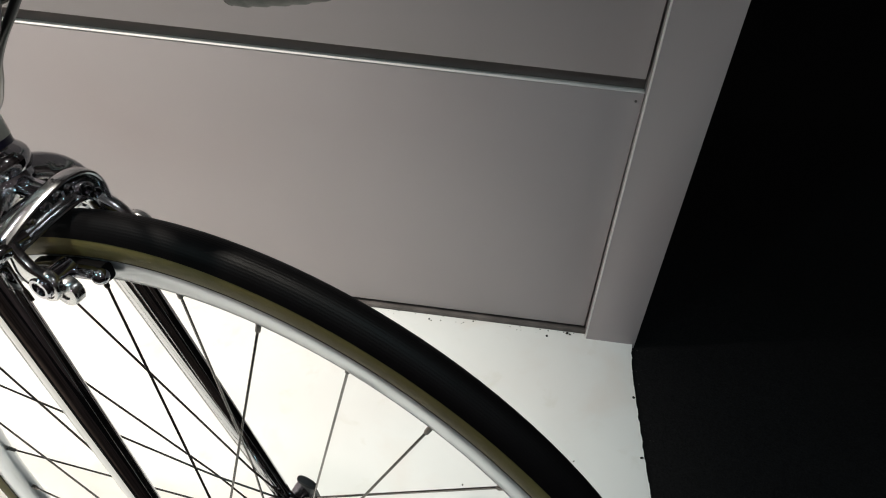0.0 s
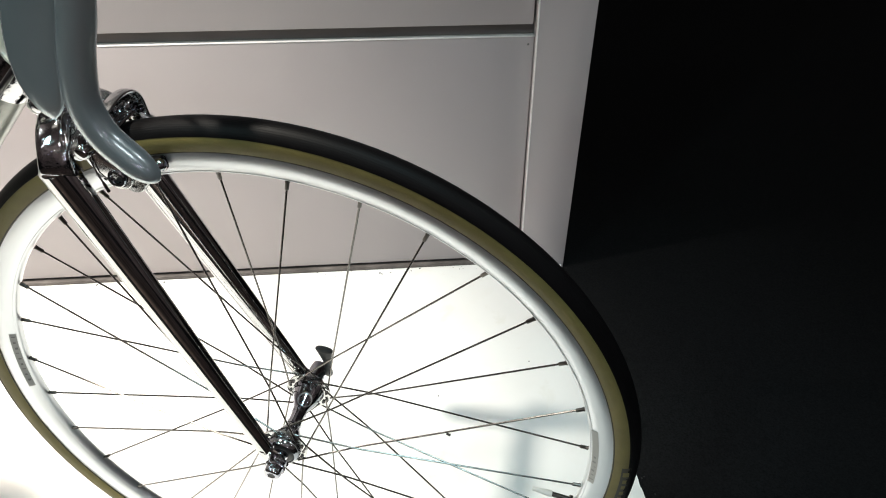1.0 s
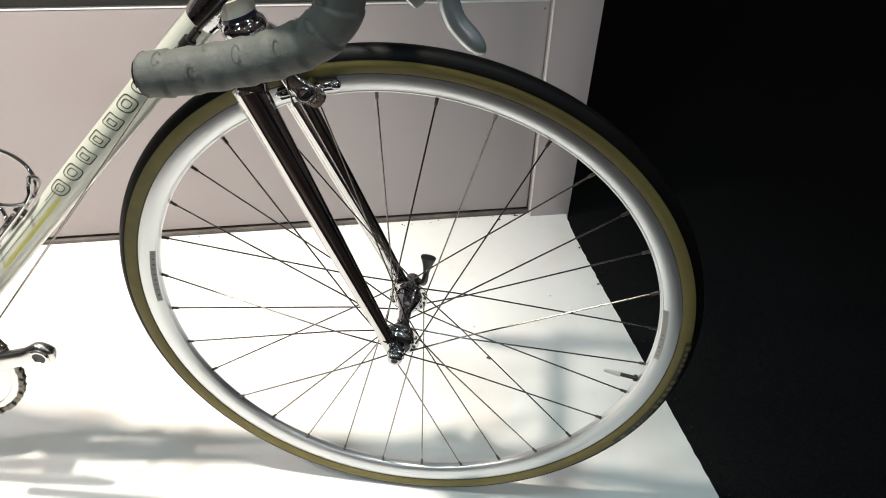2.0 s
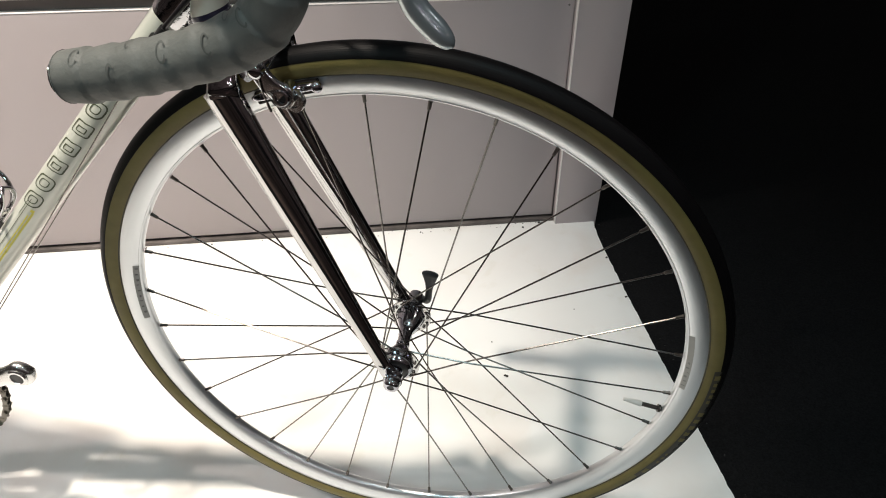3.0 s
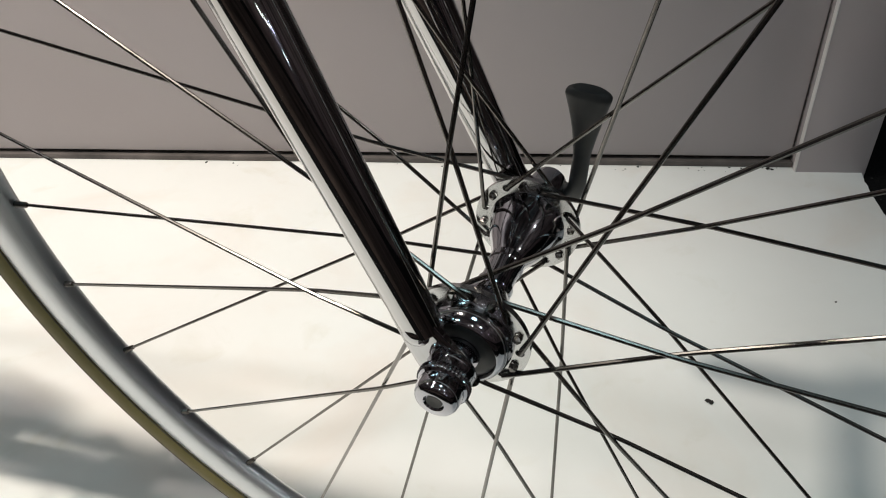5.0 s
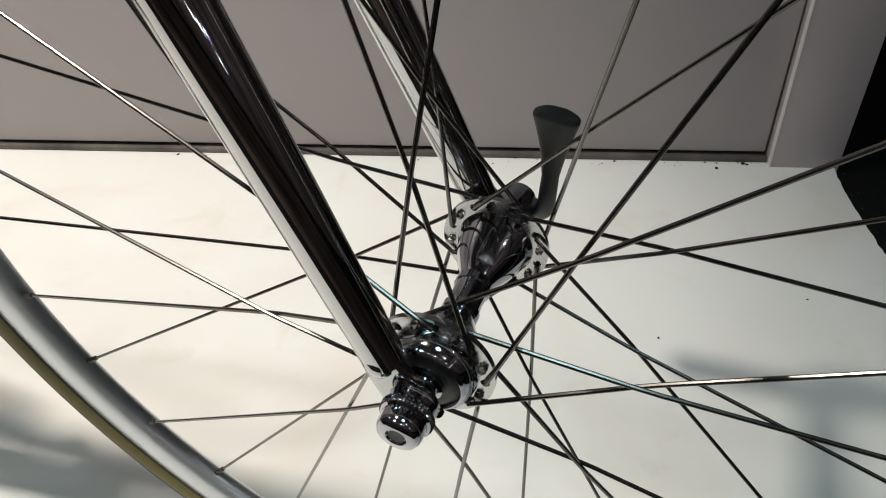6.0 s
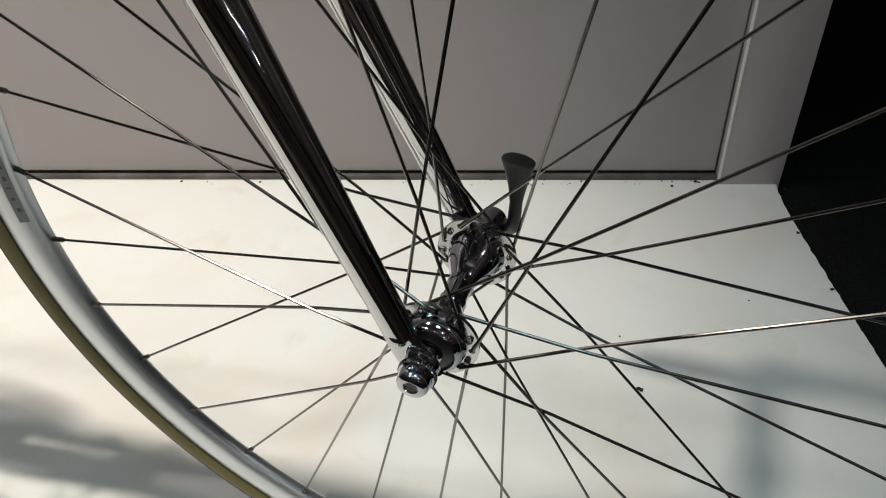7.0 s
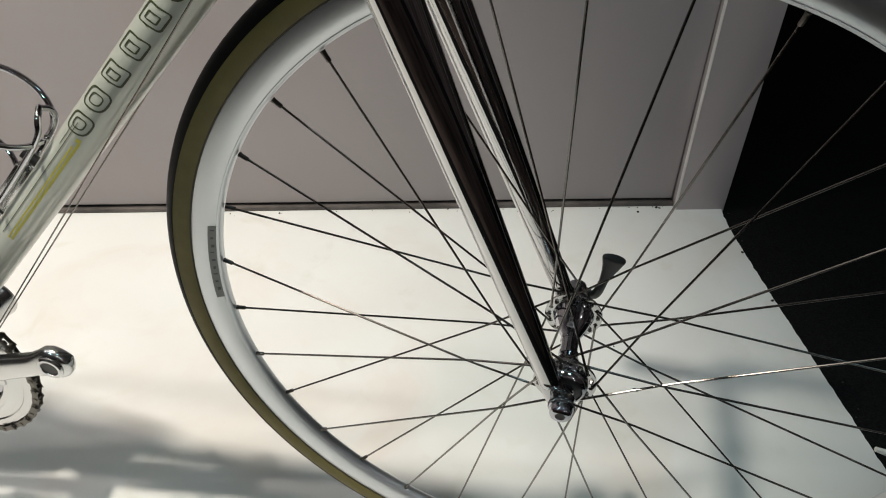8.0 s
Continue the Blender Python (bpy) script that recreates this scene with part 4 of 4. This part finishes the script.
for i, k in ((10, 0.8), (15, 1.0), (20, 1.0), (25, 0.9)):
    lathe(bm, [(0.0030 * k, 0.0020), (0.0033 * k, 0.0040), (0.0026 * k, 0.0044), (0.0018 * k, 0.0030), (0.0001, 0.0028)], 14, centre=arch[i], turn=Matrix.Rotation(radians(-90), 3, "Z"))
bmesh.ops.create_uvsphere(bm, u_segments=24, v_segments=14, radius=1.0, matrix=Matrix.Translation((-0.0962, 0.0150, 0.3445)) @ Matrix.Rotation(radians(-35), 4, "X") @ Matrix.Diagonal((0.0068, 0.0098, 0.0080, 1)))
bp("brake_arm", bm, brake_alu, caliper, "arched polished caliper arm with grooved face")
bm = bmesh.new()
sweep(bm, curve_through([(-0.0985, -0.0400, 0.3400), (-0.0955, -0.0402, 0.3320), (-0.0900, -0.0400, 0.3235), (-0.0850, -0.0390, 0.3185), (-0.0815, -0.0385, 0.3150)], 5), lambda t: (0.0072 + 0.0030 * t, 0.0032), 18, side=(1, 0, 0.6), power=4.5)
bp("lower_arm", bm, brake_alu, caliper, "flat polished lower end of the arm")
bm = bmesh.new()
sweep(bm, curve_through([(-0.0820, 0.0300, 0.3080), (-0.0900, 0.0290, 0.3220), (-0.1030, 0.0225, 0.3330), (-0.1110, 0.0140, 0.3375), (-0.1150, 0.0030, 0.3395), (-0.1150, -0.0120, 0.3395), (-0.1130, -0.0260, 0.3375), (-0.1090, -0.0360, 0.3350), (-0.1040, -0.0410, 0.3320)], 7),
      lambda t: (0.0068, 0.0056 - 0.001 * t), 18, side=(0.95, 0, 0.3), power=3.2)
bp("brake_arm", bm, brake_alu, caliper, "curved polished caliper arm")
for x, y, z in ((-0.0898, 0.0125, 0.3470), (-0.0896, 0.0185, 0.3420)):
    bm = bmesh.new()
    lathe(bm, [(0.0036, 0.004), (0.0038, -0.0005), (0.0032, -0.0016), (0.0019, -0.0018), (0.0017, -0.0004), (0.0001, -0.0004)], 14, centre=(x, y, z), turn=Matrix.Rotation(radians(72), 3, "Z"))
    bp("arm_screw", bm, dark_chrome, caliper, "small recessed screw")
for s in (-1, 1):
    bm = bmesh.new()
    sweep(bm, [polar(0.3200, 105.6 - 5.2 * q, s * 0.0150) for q in np.linspace(-1, 1, 9)], lambda t: (0.0045, 0.0058), 14, power=3.5)
    bp("brake_pad", bm, rubber, caliper, "black brake pad")
    bm = bmesh.new()
    sweep(bm, [polar(0.3222, 105.6 - 5.7 * q, s * 0.0205) for q in np.linspace(-1, 1, 25)], lambda t: tuple(v * math.sqrt(max(0.05, 1 - abs(2 * t - 1) ** 7)) for v in (0.0042, 0.0038)), 18, power=2.8)
    bmesh.ops.create_uvsphere(bm, u_segments=18, v_segments=12, radius=0.0052, matrix=Matrix.Translation(polar(0.3212, 105.6 - 5.3, s * 0.0208)))
    bp("pad_holder", bm, dark_chrome, caliper, "dark chrome pad holder")
    bm = bmesh.new()
    c = Vector((-0.0815, 0, 0.3145 if s < 0 else 0.3060))
    lathe(bm, [(0.0001, s * 0.020), (0.0070, s * 0.020), (0.0072, s * 0.0385), (0.0074, s * 0.0425), (0.0066, s * 0.0436), (0.0048, s * 0.0436), (0.0044, s * 0.0402), (0.0001, s * 0.0402)], 24, centre=c)
    bolt = bp("pad_bolt", bm, dark_chrome, caliper, "pad bolt with a recessed head")
    # black hexagon for the shade in the bolt head's recess
    bm = bmesh.new()
    lathe(bm, [(0.0001, s * 0.0403), (0.0043, s * 0.0404), (0.0043, s * 0.0408), (0.0001, s * 0.0406)], 6, centre=c)
    bp("bolt_socket_dark", bm, black_plastic, bolt)
    bm = bmesh.new()
    lathe(bm, [(0.0001, s * 0.0345), (0.0104, s * 0.0345), (0.0112, s * 0.0355), (0.0113, s * 0.0395), (0.0106, s * 0.0406), (0.0088, s * 0.0408), (0.0080, s * 0.0398), (0.0001, s * 0.0398)], 32, centre=c)
    lathe(bm, [(0.0001, s * 0.0270), (0.0086, s * 0.0270), (0.0094, s * 0.0280), (0.0094, s * 0.0335), (0.0088, s * 0.0345), (0.0046, s * 0.0347), (0.0040, s * 0.0336), (0.0001, s * 0.0336)], 28, centre=c + Vector((0.0068, 0, -0.0078)))
    bp("washer", bm, crank_alu, bolt, "stepped silver washer")
bm = bmesh.new()
lathe(bm, [(0.0001, -0.014), (0.0060, -0.013), (0.0068, 0.010), (0.0060, 0.020), (0.0001, 0.020)], 20, centre=on_axis(0.347) + Vector((0.020, 0, 0)), turn=Matrix.Rotation(radians(-90), 3, "Z"))
bp("centre_bolt", bm, dark_chrome, caliper)
bm = bmesh.new()
lathe(bm, [(0.0001, -0.0532), (0.0036, -0.0531), (0.0052, -0.0522), (0.0061, -0.0506), (0.0063, -0.0440), (0.0058, -0.0425), (0.0050, -0.0420), (0.0050, -0.030)], 24, centre=(-0.0965, 0, 0.3395))
bp("cable_clamp", bm, chrome, caliper, "rounded chrome cable clamp bolt")
bm = bmesh.new()
rod(bm, (-0.0970, -0.0465, 0.3430), (-0.0965, -0.0455, 0.3490), 0.0034, 14)
bp("barrel_adjuster", bm, dark_chrome, caliper, "knurled barrel adjuster")
bm = bmesh.new()
sweep(bm, curve_through([(-0.0965, -0.0450, 0.3330), (-0.0950, -0.0440, 0.3180), (-0.0915, -0.0430, 0.3020)], 5), lambda t: 0.0007 if t < 0.75 else 0.0013, 8)
bp("cable_tail", bm, steel, caliper, "thin crimped cable end")

make_wheel("rear_wheel", STEER @ Matrix.Translation(REAR), "rear wheel with crossed steel spokes and tan-wall tyre", False)

# ---------------------------------------------------------------- dirt on the floor
rnd = random.Random(4)


def crumb(bm, x, y, r):
    m = Matrix.Translation((x, y, FLOOR + r * 0.35)) @ Euler((0, 0, rnd.uniform(0, 6))).to_matrix().to_4x4() @ Matrix.Diagonal((r * rnd.uniform(0.8, 1.7), r, r * 0.5, 1))
    made = bmesh.ops.create_icosphere(bm, subdivisions=1, radius=1.0)["verts"]
    for v in made:
        v.co *= rnd.uniform(0.7, 1.2)
    bmesh.ops.transform(bm, matrix=m, verts=made)


bm = bmesh.new()
crumb(bm, 0.109, 0.3036, 0.0034)
crumb(bm, 0.112, 0.3026, 0.0022)
tagged(part("crumb", bm, crumb_black, None, "single black crumb on the white floor"), category="dirt")
bm = bmesh.new()
for x, y, r in ((0.2950, 0.6893, 0.003), (0.3300, 0.5600, 0.003), (0.1083, 0.7775, 0.0030), (0.1437, 0.8035, 0.0032), (0.1490, 0.8030, 0.0022), (-0.0378, 0.7521, 0.0024), (-0.7035, 0.5590, 0.0022), (-0.1205, 0.7190, 0.0022),
                (-0.1150, 0.7170, 0.0014), (-0.5670, 0.5960, 0.0020), (-0.6577, 0.5704, 0.0016), (0.0768, 0.3853, 0.0013), (0.2266, 0.5047, 0.0013)):
    crumb(bm, x, y, r)
for k in range(46):
    q = BOOTH @ Vector((-abs(rnd.gauss(0, 0.45)), -abs(rnd.gauss(0.006, 0.012)), 0))
    crumb(bm, q.x, q.y, rnd.uniform(0.0005, 0.0016))
for k in range(40):
    q = BOOTH @ Vector((0.100 - abs(rnd.gauss(0.0, 0.006)), -rnd.uniform(0.01, 1.2), 0))
    crumb(bm, q.x, q.y, rnd.uniform(0.0006, 0.0017))
tagged(part("floor_dirt", bm, crumb_black, None, "dark crumbs scattered along the floor's edges"), category="dirt", kind="stuff")
